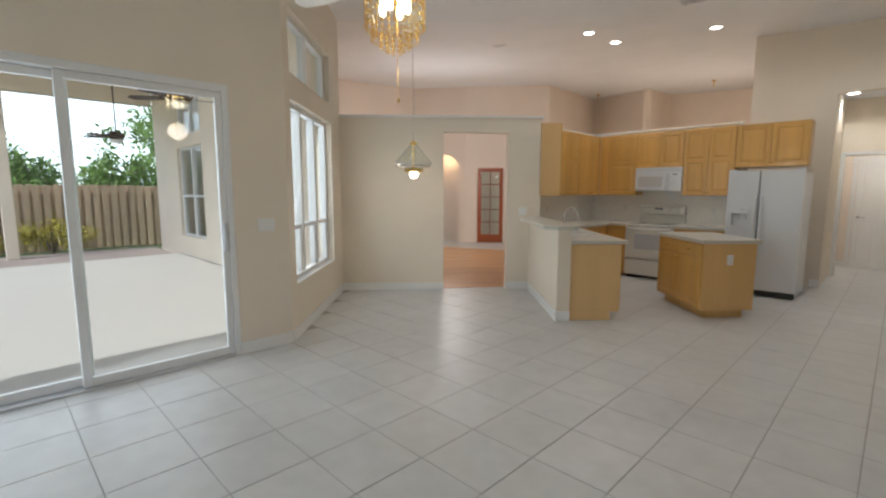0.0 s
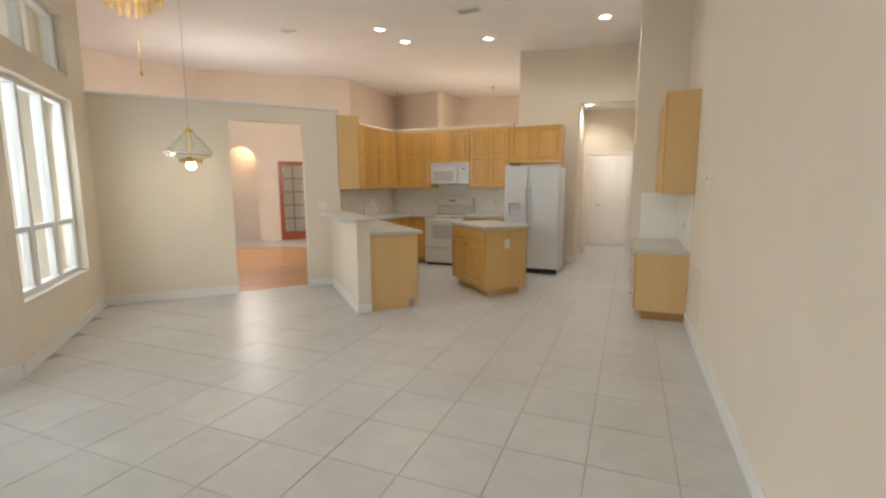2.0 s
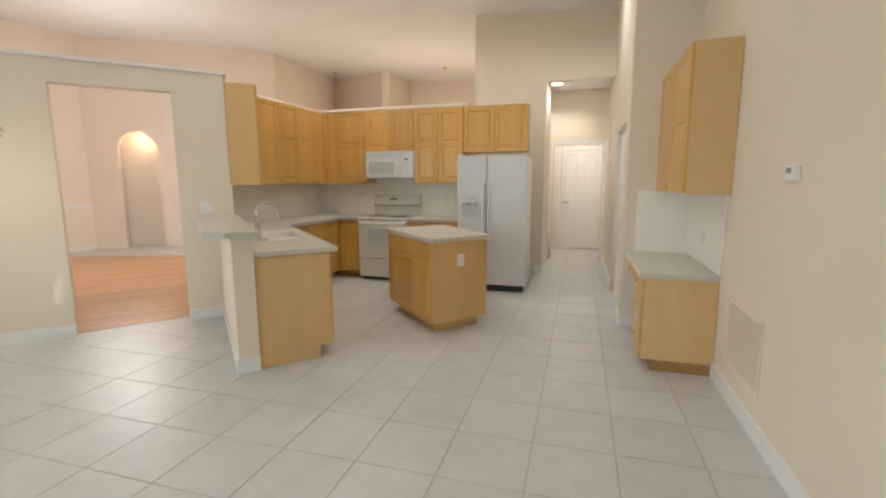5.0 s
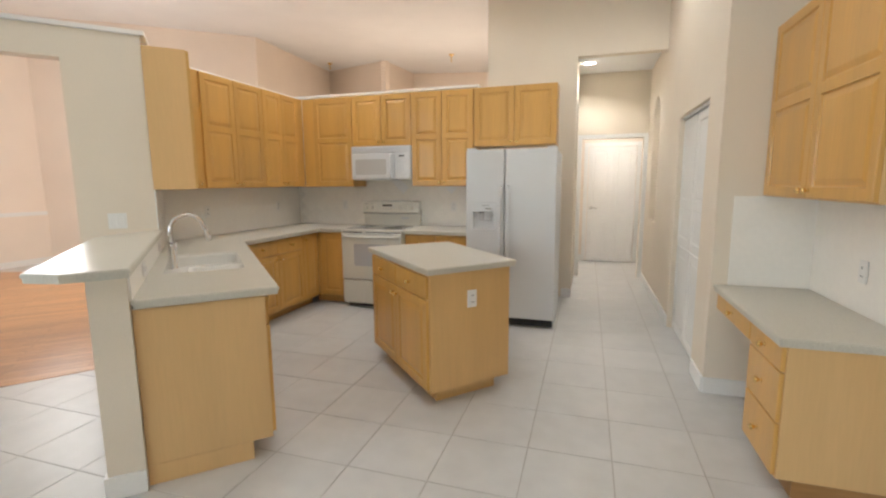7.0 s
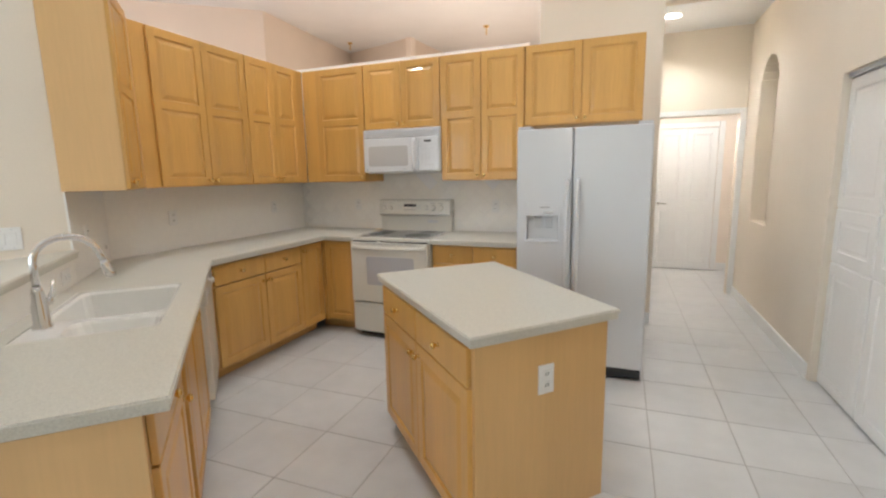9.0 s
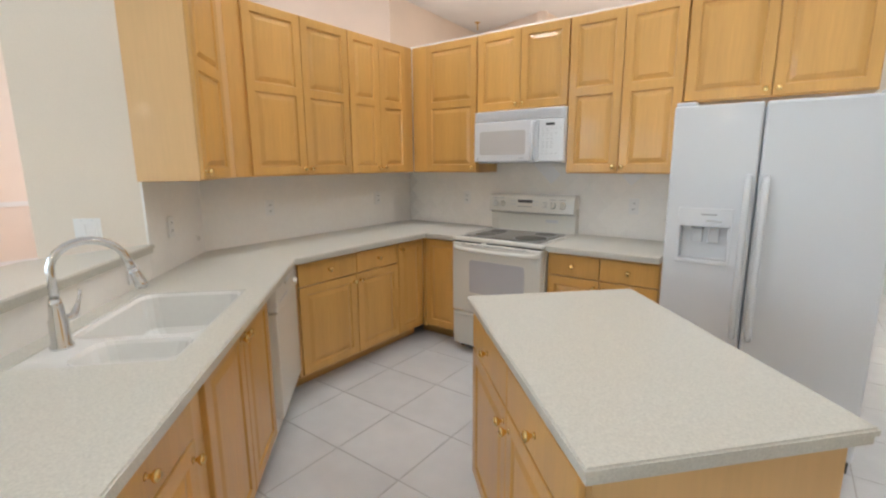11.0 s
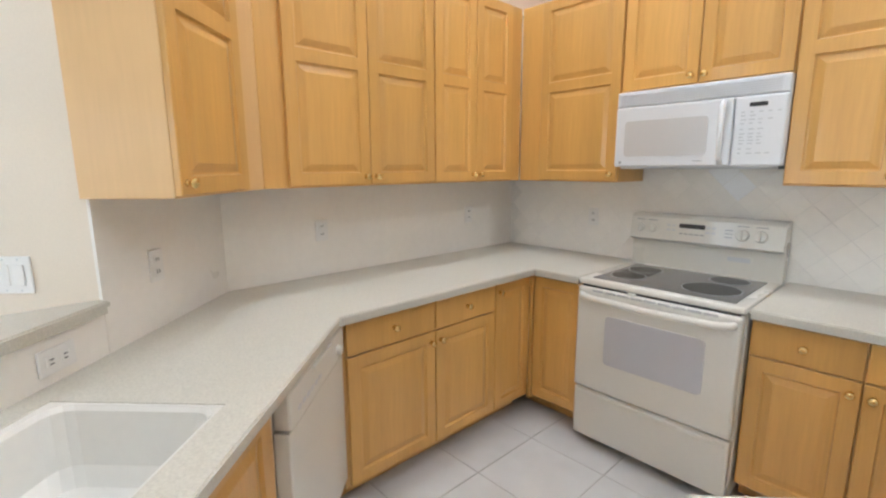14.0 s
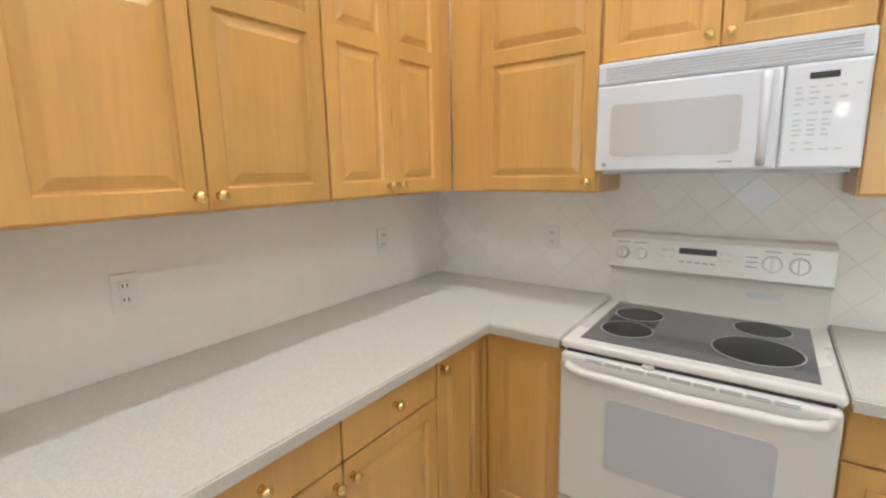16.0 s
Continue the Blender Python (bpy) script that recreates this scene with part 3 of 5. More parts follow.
def base_cabinet(m, w, fronts, label, depth=0.575, kick_sides=(0, 0), name="base_cabinet", top=0.874, kick=None):
    """fronts: (x, width, knob side, has a drawer)."""
    cab = thing(name, m, label, "cabinet", "kitchen base cabinets")
    part("body", box((0, -depth, 0.10), (w, -0.002, top), 0.002, 1), VENEER if kick else HONEY, cab)
    if top < 0.8:
        part("front_rail", box((0, -depth, top), (w, -depth + 0.02, 0.874)), VENEER, cab)
    part("toe_kick", box((kick_sides[0], -depth + 0.10, 0.0), (w - kick_sides[1], -0.002, 0.10)), kick or KICK, cab)
    for x, dw, side, dr in fronts:
        high = 0.862
        if dr:
            drawer(cab, x, 0.715, dw, 0.147, depth)
            high = 0.708
        cab_door(cab, x, 0.115, dw, high - 0.115, depth, side, high - 0.05)
    return cab


def at_range(x, z=0):
    return pose(x, BACK, z)


def at_left(y, z=0):
    return pose(LEFT, y, z, 0, 0, 90)


def at_sink(u, v=0, z=0):
    return pose(*dg(u, v), z, 0, 0, 135)


G = 0.005
two = lambda w: [(G, w / 2 - 1.5 * G, "r"), (w / 2 + 0.5 * G, w / 2 - 1.5 * G, "l")]
MAPLE_TWO = "maple wall cabinet with two raised-panel doors and brass knobs"
# wall cabinets
YA = 7.745
upper_cabinet(at_sink(1.712), 0.605, [(0.004, 0.43, "l")], "maple wall cabinet with a pale plain end panel", depth=0.29, side=VENEER)
upper_cabinet(at_left(YA - 0.102), 0.942, [(0.106, 0.414, "r"), (0.524, 0.414, "l")], MAPLE_TWO, depth=0.324)
upper_cabinet(at_left(8.585), 0.755, [(G, 0.318, "r"), (0.326, 0.318, "l")], "maple wall cabinet with two narrow raised-panel doors", depth=0.324)
upper_cabinet(at_range(-3.295), 0.685, [(0.165, 0.512, "r")], "maple corner wall cabinet with one raised-panel door")
upper_cabinet(at_range(-2.610), 0.755, two(0.755), "short maple wall cabinet above the microwave", z0=1.875, split=False)
upper_cabinet(at_range(-1.855), 0.735, two(0.735), "maple wall cabinet with two raised-panel doors beside the refrigerator")
upper_cabinet(at_range(-1.118), 0.888, two(0.888), "short maple wall cabinet above the refrigerator", z0=1.835, split=False)
# base cabinets
base_cabinet(at_sink(0.0), 0.60, [(0.03, 0.55, "r", True)], "maple base cabinet with a drawer and a plain end panel", kick=VENEER)
base_cabinet(at_sink(0.602), 0.994, [(0.085, 0.425, "r", False), (0.516, 0.425, "l", False)], "maple sink cabinet with two raised-panel doors", top=0.62)
base_cabinet(at_left(7.785), 1.27, [(0.020, 0.488, "r", True), (0.514, 0.436, "l", True), (0.958, 0.300, "l", False)], "maple base cabinet with drawers over doors", depth=0.638)
corner = base_cabinet(at_range(-2.962), 0.345, [(0.024, 0.316, None, False)], "narrow maple corner base cabinet", depth=0.594)
part("corner_post", box((-0.002, -0.626, 0.10), (0.0195, -0.595, 0.868), 0.002, 1), MAPLE, corner)
part("kick_filler", box((-0.11, -0.494, 0.0), (-0.0005, -0.45, 0.099)), KICK, corner)
base_cabinet(at_range(-1.848), 0.735, [(G, 0.358, "r", True), (0.37, 0.358, "l", True)], "maple base cabinet with drawers over doors beside the range", depth=0.594)

# ---- worktops ----


def worktop(name, outline, holes, label, top=0.92, category="worktop"):
    """Solid-surface slab with a layered, stepped edge."""
    t = thing(name, pose(0, 0, 0), label, category)
    part("slab", prism(outline, top - 0.018, top, holes, 0.005), SOLID, t)
    part("edge_band", prism(inset(outline, 0.006), top - 0.040, top - 0.018, holes), SOLID, t)
    return t


def inset(loop, d):
    """Moves a plan outline inwards by d."""
    area = sum(a[0] * b[1] - b[0] * a[1] for a, b in zip(loop, loop[1:] + loop[:1]))
    s = 1 if area > 0 else -1
    out = []
    for i in range(len(loop)):
        p, q, r = (Vector(loop[k % len(loop)]) for k in (i - 1, i, i + 1))
        e, f = (q - p).normalized(), (r - q).normalized()
        ne, nf = Vector((-e.y, e.x)) * s, Vector((-f.y, f.x)) * s
        b = ne + nf
        out.append(tuple(q + b * (d / max(b.dot(ne), 0.2))))
    return out


SU0, SU1, SV0, SV1 = 0.655, 1.44, 0.085, 0.535
FX, WV = -2.90, 0.645
uF = (-1.865 + DN.x * WV - FX) / -DU.x
SINK_HOLE = [dg(SU0, SV0), dg(SU0, SV1), dg(SU1, SV1), dg(SU1, SV0)]
worktop("kitchen_worktop", [dg(-0.02, 0.004), dg(-0.02, WV), dg(uF, WV), (FX, 9.00), (-2.616, 9.00), (-2.616, BACK - 0.01), (LEFT + 0.01, BACK - 0.01), (LEFT + 0.01, Q[1])], [SINK_HOLE], "cream speckled solid-surface worktop with a stepped edge")
worktop("range_side_worktop", [(-1.846, 9.00), (-1.112, 9.00), (-1.112, BACK - 0.01), (-1.846, BACK - 0.01)], [], "short cream speckled worktop between range and refrigerator")
worktop("bar_top", [dg(-0.18, 0.035), dg(-0.20, -0.20), dg(-0.10, -0.34), dg(U_DIN - 0.36, -0.34), dg(U_DIN - 0.14, -0.145), dg(U_DIN - 0.004, -0.01), dg(U_DIN - 0.004, 0.035)], [], "raised cream solid-surface bar top on the half wall", top=1.095)


def sink():
    s = thing("kitchen_sink", at_sink(0), "white double-bowl sink moulded into the worktop", "sink")
    bm = bmesh.new()
    z = 0.917

    def bowl(u0, u1, v0, v1, depth):
        loops = []
        for k, (ins, dz) in enumerate(((0, 0), (0.008, -0.012), (0.022, -depth + 0.04), (0.05, -depth), (0.14, -depth - 0.006))):
            loop = []
            for cx, cy, a0 in ((u1 - ins, v1 - ins, 0), (u0 + ins, v1 - ins, 90), (u0 + ins, v0 + ins, 180), (u1 - ins, v0 + ins, 270)):
                r = 0.05
                sx, sy = (-1 if a0 in (0, 270) else 1), (-1 if a0 in (0, 90) else 1)
                for j in range(4):
                    a = radians(a0 + 30 * j)
                    loop.append(bm.verts.new((cx + sx * r + r * math.cos(a), -(cy + sy * r + r * math.sin(a)), z + dz)))
            loops.append(loop)
        for a, b in zip(loops, loops[1:]):
            for i in range(16):
                bm.faces.new((a[i], a[(i + 1) % 16], b[(i + 1) % 16], b[i]))
        bm.faces.new(loops[-1])
        return loops[0]

    b1 = bowl(SU0 + 0.012, 0.862, 0.215, SV1 - 0.008, 0.10)
    b2 = bowl(0.892, SU1 - 0.008, 0.105, SV1 - 0.008, 0.19)
    outer = [bm.verts.new((u, -v, z)) for u, v in ((SU0, SV0), (SU1, SV0), (SU1, SV1), (SU0, SV1))]
    es = [bm.edges.new((lp[i], lp[(i + 1) % len(lp)])) if not bm.edges.get((lp[i], lp[(i + 1) % len(lp)])) else bm.edges.get((lp[i], lp[(i + 1) % len(lp)])) for lp in (b1, b2, outer) for i in range(len(lp))]
    bmesh.ops.triangle_fill(bm, use_beauty=True, edges=es)
    bm.normal_update()
    part("basin", bm, SINKW, s)
    for u, v, d in ((0.765, 0.37, 0.105), (1.16, 0.32, 0.195)):
        part("drain", lathe([(0.0, z - d + 0.001), (0.02, z - d + 0.001), (0.03, z - d + 0.004), (0.042, z - d + 0.003), (0.044, z - d - 0.01)], 20, None, Matrix.Translation((u, -v, 0))), CHROME, s, "chrome drain")


sink()


def faucet():
    f = thing("kitchen_faucet", at_sink(0.825, 0.135, 0.917), "tall chrome gooseneck pull-down faucet with a side lever", "faucet")
    smooth(part("base", lathe([(0.032, 0), (0.032, 0.008), (0.027, 0.014), (0.026, 0.09), (0.022, 0.10), (0.019, 0.14), (0.015, 0.16)], 20), CHROME, f))
    pts = [(0, 0, 0.15), (0, 0, 0.245)]
    for k in range(1, 13):
        a = math.pi * k / 13
        pts.append((0.040 * (1 - math.cos(a)), -0.092 * (1 - math.cos(a)), 0.245 + 0.09 * math.sin(a)))
    pts.append((0.085, -0.195, 0.225))
    smooth(part("spout", tube(pts, 0.0125, 12), CHROME, f))
    smooth(part("spray_head", tube([(0.084, -0.193, 0.232), (0.086, -0.197, 0.215), (0.092, -0.207, 0.18), (0.094, -0.210, 0.162)], 0.015, 12, None, [0.013, 0.016, 0.020, 0.018]), CHROME, f))
    smooth(part("lever", tube([(0.02, -0.005, 0.085), (0.055, -0.015, 0.09), (0.075, -0.02, 0.125), (0.088, -0.024, 0.165)], 0.006, 8, None, [0.013, 0.013, 0.006, 0.005]), CHROME, f))


faucet()

# ---- appliances ----


def dishwasher():
    d = thing("dishwasher", at_sink(1.598), "cream dishwasher set into the sink run", "dishwasher")
    w = 0.60
    part("body", box((0.003, -0.57, 0.10), (w - 0.003, -0.01, 0.868)), BISQUE, d)
    part("door", box((0.006, -0.622, 0.16), (w - 0.006, -0.571, 0.735), 0.006), BISQUE, d)
    p = part("control_panel", box((0.006, -0.630, 0.742), (w - 0.006, -0.571, 0.865), 0.010), BISQUE, d)
    part("handle", box((0.20, -0.643, 0.845), (0.40, -0.631, 0.860), 0.004), BISQUE, p)
    for i in range(6):
        part("button", box((0.06 + i * 0.04, -0.6325, 0.78), (0.085 + i * 0.04, -0.630, 0.795), 0.001, 1), WHITEGREY, p)
    part("dial", lathe([(0.0, 0.018), (0.016, 0.018), (0.022, 0.0)], 18, None, pose(0.50, -0.630, 0.79, 90)), BISQUE, p)
    part("toe_panel", box((0.01, -0.56, 0.012), (w - 0.01, -0.50, 0.155), 0.003, 1), BISQUE, d)


dishwasher()


def rounded(x0, x1, z0, z1, r):
    """Outline of a rectangle with round corners."""
    loop = []
    for cx, cz, a0 in ((x1 - r, z1 - r, 0), (x0 + r, z1 - r, 90), (x0 + r, z0 + r, 180), (x1 - r, z0 + r, 270)):
        for j in range(5):
            a = radians(a0 + 22.5 * j)
            loop.append((cx + r * math.cos(a), cz + r * math.sin(a)))
    return loop


def electric_range():
    w, f = 0.754, 0.667
    r = thing("electric_range", at_range(-2.608), "cream electric range with a black glass cooktop", "range")
    part("body", box((0, -f + 0.03, 0.04), (w, -0.012, 0.895), 0.004, 1), BISQUE, r)
    part("plinth", box((0.02, -f + 0.07, 0.0), (w - 0.02, -0.05, 0.04)), BLACK, r)
    d = part("oven_door", box((0.004, -f - 0.03, 0.338), (w - 0.004, -f + 0.028, 0.882), 0.012, 3), BISQUE, r)
    part("oven_window", prism(rounded(0.165, 0.625, 0.50, 0.755, 0.022), 0, 0.004), OVENGLASS, d).matrix_local = pose(0, -f - 0.0295, 0, 90)
    hb = tube([(0.03, -f - 0.025, 0.846), (0.045, -f - 0.052, 0.845), (0.10, -f - 0.066, 0.840), (0.377, -f - 0.074, 0.836), (0.654, -f - 0.066, 0.840), (0.709, -f - 0.052, 0.845), (0.724, -f - 0.025, 0.846)], 0.016, 12)
    smooth(part("oven_handle", hb, BISQUE, d))
    for i in range(9):
        for z in (0.867, 0.8735):
            part("vent_slot", box((0.09 + i * 0.0645, -f - 0.0312, z), (0.145 + i * 0.0645, -f - 0.027, z + 0.003)), PRINT, d)
    # black strip put in as the shade between cooktop and door
    part("gap_shade", box((0.02, -f - 0.006, 0.8825), (w - 0.02, -f + 0.03, 0.8915)), BLACK, r, "black strip for the shade above the oven door")
    part("door_latch", box((0.265, -f - 0.024, 0.880), (0.300, -f - 0.006, 0.893), 0.003), BISQUE, d)
    part("storage_drawer", box((0.004, -f - 0.022, 0.055), (w - 0.004, -f + 0.028, 0.328), 0.012, 3), BISQUE, r)
    part("drawer_lip", box((0.02, -f - 0.030, 0.296), (w - 0.02, -f - 0.018, 0.322), 0.006), BISQUE, r)
    top = part("cooktop", box((-0.002, -f - 0.012, 0.892), (w + 0.002, -0.08, 0.922), 0.010, 3), BISQUE, r)
    part("glass_surface", prism([(0.05, -f + 0.035), (w - 0.05, -f + 0.035), (w - 0.05, -0.128), (0.05, -0.128)], 0.920, 0.9245, (), 0.002), COOK, top, "dark speckled ceramic glass")
    for x, y, rad in ((0.165, -0.470, 0.085), (0.165, -0.272, 0.085), (0.555, -0.455, 0.122), (0.565, -0.222, 0.085)):
        part("burner_zone", lathe([(0.0, 0.9255), (rad, 0.9255), (rad, 0.924)], 40, None, Matrix.Translation((x, y, 0))), RINGM, top)
        ring = bmesh.new()
        lathe([(rad, 0.9258), (rad + 0.004, 0.9258), (rad + 0.004, 0.924)], 40, ring, Matrix.Translation((x, y, 0)), False)
        part("zone_ring", ring, RINGL, top)
    part("bridge_zone", box((0.085, -0.470, 0.9246), (0.245, -0.272, 0.9252)), RINGM, top)
    # raised back panel that leans towards the user
    bp = bmesh.new()
    prof = [(-0.015, 0.90), (-0.085, 0.90), (-0.085, 1.065), (-0.115, 1.075), (-0.135, 1.085), (-0.118, 1.205), (-0.10, 1.222), (-0.03, 1.225), (-0.015, 1.215)]
    a = [bp.verts.new((0.0, y, z)) for y, z in prof]
    b = [bp.verts.new((w, y, z)) for y, z in prof]
    bp.faces.new(a), bp.faces.new(b)
    for i in range(len(prof)):
        j = (i + 1) % len(prof)
        bp.faces.new((a[i], a[j], b[j], b[i]))
    guard = part("control_panel", bp, BISQUE, r)
    tilt = pose(0, -0.1265, 1.145, math.degrees(math.atan2(0.017, 0.12)) * -1)

    def on_panel(bm, name, material, x, z, deep=0.0):
        ob = part(name, bm, material, guard)
        ob.matrix_local = tilt @ pose(x, -deep, z)
        return ob

    for x in (0.055, 0.125, 0.575, 0.655):
        big = 0.026 if x < 0.3 else 0.031
        k = on_panel(lathe([(0.0, 0.022), (big * 0.8, 0.022), (big * 0.9, 0.018), (big, 0.0)], 22, None, pose(0, 0, 0, 90)), "burner_knob", BISQUE, x, 0.0)
        g = part("knob_grip", box((-0.005, -0.034, -big * 0.85), (0.005, -0.02, big * 0.85), 0.003), BISQUE, guard)
        g.matrix_local = tilt @ pose(x, 0, 0)
    on_panel(box((0, -0.002, 0), (0.13, 0.002, 0.024), 0.001, 1), "clock_display", BLACK, 0.27, 0.012, 0.001)
    for i in range(4):
        for j in range(2):
            on_panel(box((0, -0.002, 0), (0.018, 0.001, 0.010), 0.001, 1), "button", WHITEGREY, 0.205 + (i % 2) * 0.028 + (0.20 if i > 1 else 0), 0.018 - j * 0.026)
    for i in range(5):
        on_panel(box((0, -0.0015, 0), (0.018, 0.001, 0.006)), "label_bar", PRINT, 0.272 + i * 0.027, -0.022)
    for j in range(3):
        on_panel(box((0, -0.0015, 0), (0.035, 0.001, 0.004)), "label_bar", PRINT, 0.495, 0.018 - j * 0.018)
    for x in (0.03, 0.10, 0.55, 0.63):
        on_panel(box((0, -0.0015, 0), (0.05, 0.001, 0.004)), "label_bar", PRINT, x, 0.043)
    badge = box((0.50, -0.088, 0.995), (0.62, -0.0845, 1.03), 0.003)
    part("badge_plate", box((0.508, -0.0892, 1.001), (0.612, -0.0878, 1.024), 0.001, 1), WHITEGREY, guard)
    part("badge", badge, BISQUE, guard)


electric_range()


def microwave():
    w, f = 0.755, 0.363
    m = thing("microwave", at_range(-2.610, 1.478), "white over-the-range microwave with a grey window", "microwave")
    h = 0.395
    part("body", box((0, -f, 0.012), (w, -0.004, h), 0.004, 1), WHITE, m)
    part("underside", box((0.02, -f + 0.02, 0.0), (w - 0.02, -0.02, 0.012)), WHITEGREY, m)
    g = part("vent_grille", box((0.0, -f - 0.012, 0.318), (w, -f, h), 0.006), WHITE, m)
    for i in range(6):
        part("slat", box((0.03, -f - 0.017, 0.327 + i * 0.0095), (w - 0.03, -f - 0.011, 0.3315 + i * 0.0095), 0.001, 1), WHITE, g)
        part("slot", box((0.03, -f - 0.0126, 0.3316 + i * 0.0095), (w - 0.03, -f - 0.0118, 0.3364 + i * 0.0095)), WHITEGREY, g)
    d = part("door", box((0.002, -f - 0.022, 0.012), (0.555, -f, 0.314), 0.008), WHITE, m)
    part("door_window", prism(rounded(0.055, 0.455, 0.065, 0.245, 0.02), 0, 0.003), MWGLASS, d).matrix_local = pose(0, -f - 0.0215, 0, 90)
    smooth(part("door_handle", tube([(0.515, -f - 0.02, 0.03), (0.515, -f - 0.045, 0.05), (0.515, -f - 0.05, 0.16), (0.515, -f - 0.045, 0.275), (0.515, -f - 0.02, 0.297)], 0.013, 10), WHITE, d))
    part("badge", box((0.03, -f - 0.0235, 0.028), (0.043, -f - 0.0215, 0.041)), PRINT, d)
    part("label_bar", box((0.40, -f - 0.0235, 0.036), (0.44, -f - 0.0215, 0.040)), PRINT, d)
    c = part("control_panel", box((0.559, -f - 0.022, 0.012), (w - 0.002, -f, 0.314), 0.008), WHITE, m)
    part("clock_display", box((0.615, -f - 0.0245, 0.268), (0.683, -f - 0.0215, 0.286), 0.002, 1), BLACK, c)
    rng = random.Random(4)
    for j, (z, xs) in enumerate(((0.243, 5), (0.228, 2), (0.211, 4), (0.195, 3), (0.170, 3), (0.150, 3), (0.136, 3), (0.122, 3), (0.108, 3), (0.085, 2), (0.066, 4))):
        for i in range(xs):
            part("key_label", box((0.585 + i * 0.034, -f - 0.0235, z), (0.585 + i * 0.034 + rng.uniform(0.012, 0.024), -f - 0.0215, z + 0.005)), KEYM, c)
    for z in (0.125, 0.150):
        part("round_key", lathe([(0.0, 0.0025), (0.0095, 0.0025), (0.010, 0)], 20, None, pose(0.722, -f - 0.0215, z, 90)), WHITE, c)


microwave()


def refrigerator():
    x0, w, front, top = -1.055, 0.88, 8.76, 1.757
    r = thing("refrigerator", pose(x0, front, 0), "white side-by-side refrigerator with an ice dispenser", "refrigerator")
    part("cabinet", box((0.0, 0.065, 0.03), (w, 0.74, top - 0.02), 0.006), WHITE, r)
    part("base_grille", box((0.01, 0.03, 0.015), (w - 0.01, 0.07, 0.085), 0.004, 1), BLACK, r)
    for i in range(2):
        part("foot", lathe([(0.02, 0.0), (0.02, 0.03)], 12, None, Matrix.Translation((0.06 + i * (w - 0.12), 0.12, 0))), BLACK, r)
    split = 0.385
    # freezer door with a recess for the dispenser
    bm = wall_mesh((0.0, 0.0), (split - 0.004, 0.0), 0.09, top, 0.06, [(0.075, 0.29, 0.985, 1.16)])
    left = part("freezer_door", bm, WHITE, r)
    bev = left.modifiers.new("rounded", "BEVEL")
    bev.width, bev.segments, bev.limit_method = 0.010, 3, "ANGLE"
    part("dispenser_back", box((0.075, 0.048, 0.985), (0.29, 0.058, 1.16)), WHITE, left)
    fr = bmesh.new()
    for lo, hi in (((0.06, -0.008, 1.155), (0.305, 0.0, 1.25)), ((0.06, -0.006, 0.97), (0.075, 0.0, 1.155)), ((0.29, -0.006, 0.97), (0.305, 0.0, 1.155)), ((0.06, -0.014, 0.965), (0.305, 0.0, 0.985))):
        add_box(fr, lo, hi, 0.003, 1)
    disp = part("dispenser_frame", fr, WHITE, left)
    part("label_bar", box((0.165, -0.0095, 1.215), (0.235, -0.0075, 1.221)), PRINT, left)
    part("light_bar", box((0.19, -0.0105, 1.18), (0.26, -0.0075, 1.191), 0.001, 1), CHROME, left)
    for x in (0.15, 0.225):
        part("paddle", box((x - 0.025, 0.02, 1.07), (x + 0.025, 0.035, 1.15), 0.006), WHITEGREY, left)
    part("ice_chute", lathe([(0.03, 1.158), (0.03, 1.143), (0.02, 1.14)], 16, None, Matrix.Translation((0.15, 0.025, 0))), PRINT, left)
    right = part("fridge_door", box((split + 0.004, 0.0, 0.09), (w, 0.06, top), 0.012, 3), WHITE, r)
    for x, own in ((split - 0.032, left), (split + 0.036, right)):
        smooth(part("door_handle", tube([(x, 0.0, 0.60), (x, -0.035, 0.63), (x, -0.05, 0.70), (x, -0.05, 1.30), (x, -0.035, 1.38), (x, 0.0, 1.41)], 0.015, 10), WHITE, own))
    for x in (0.05, w - 0.05):
        part("hinge_cover", box((x - 0.045, 0.01, top + 0.001), (x + 0.045, 0.12, top + 0.02), 0.006), WHITE, r)


refrigerator()

# ---- island and desk ----


def island():
    A, B, C, D = Vector((-0.805, 6.865)), Vector((-0.34, 7.37)), Vector((-1.075, 8.22)), Vector((-1.615, 7.69))
    worktop("island_worktop", [tuple(p) for p in (A, B, C, D)], [], "cream speckled island worktop with a stepped edge")
    ins = [Vector(p) for p in inset([tuple(p) for p in (A, B, C, D)], 0.035)]
    a, b, c, d = ins
    isl = thing("kitchen_island", pose(0, 0, 0), "maple kitchen island with drawers and doors on a recessed base", "island")
    part("body", prism([tuple(p) for p in ins], 0.10, 0.874), HONEY, isl)
    part("toe_kick", prism(inset([tuple(p) for p in ins], 0.075), 0.0, 0.10), HONEY, isl)
    ang = math.degrees(math.atan2((a - d).y, (a - d).x))
    w = (a - d).length
    front = new("front")
    front.parent = isl
    front.matrix_local = pose(d.x, d.y, 0, 0, 0, ang)
    for x, side in ((0.02, "r"), (w / 2 + 0.003, "l")):
        dw = w / 2 - 0.023
        drawer(front, x, 0.715, dw, 0.147, 0.0)
        cab_door(front, x, 0.115, dw, 0.593, 0.0, side, 0.655)
    ang2 = math.degrees(math.atan2((b - a).y, (b - a).x))
    outlet(pose(*(a + (b - a) * 0.50), 0.69, 0, 0, ang2), "white outlet plate on the island end panel")


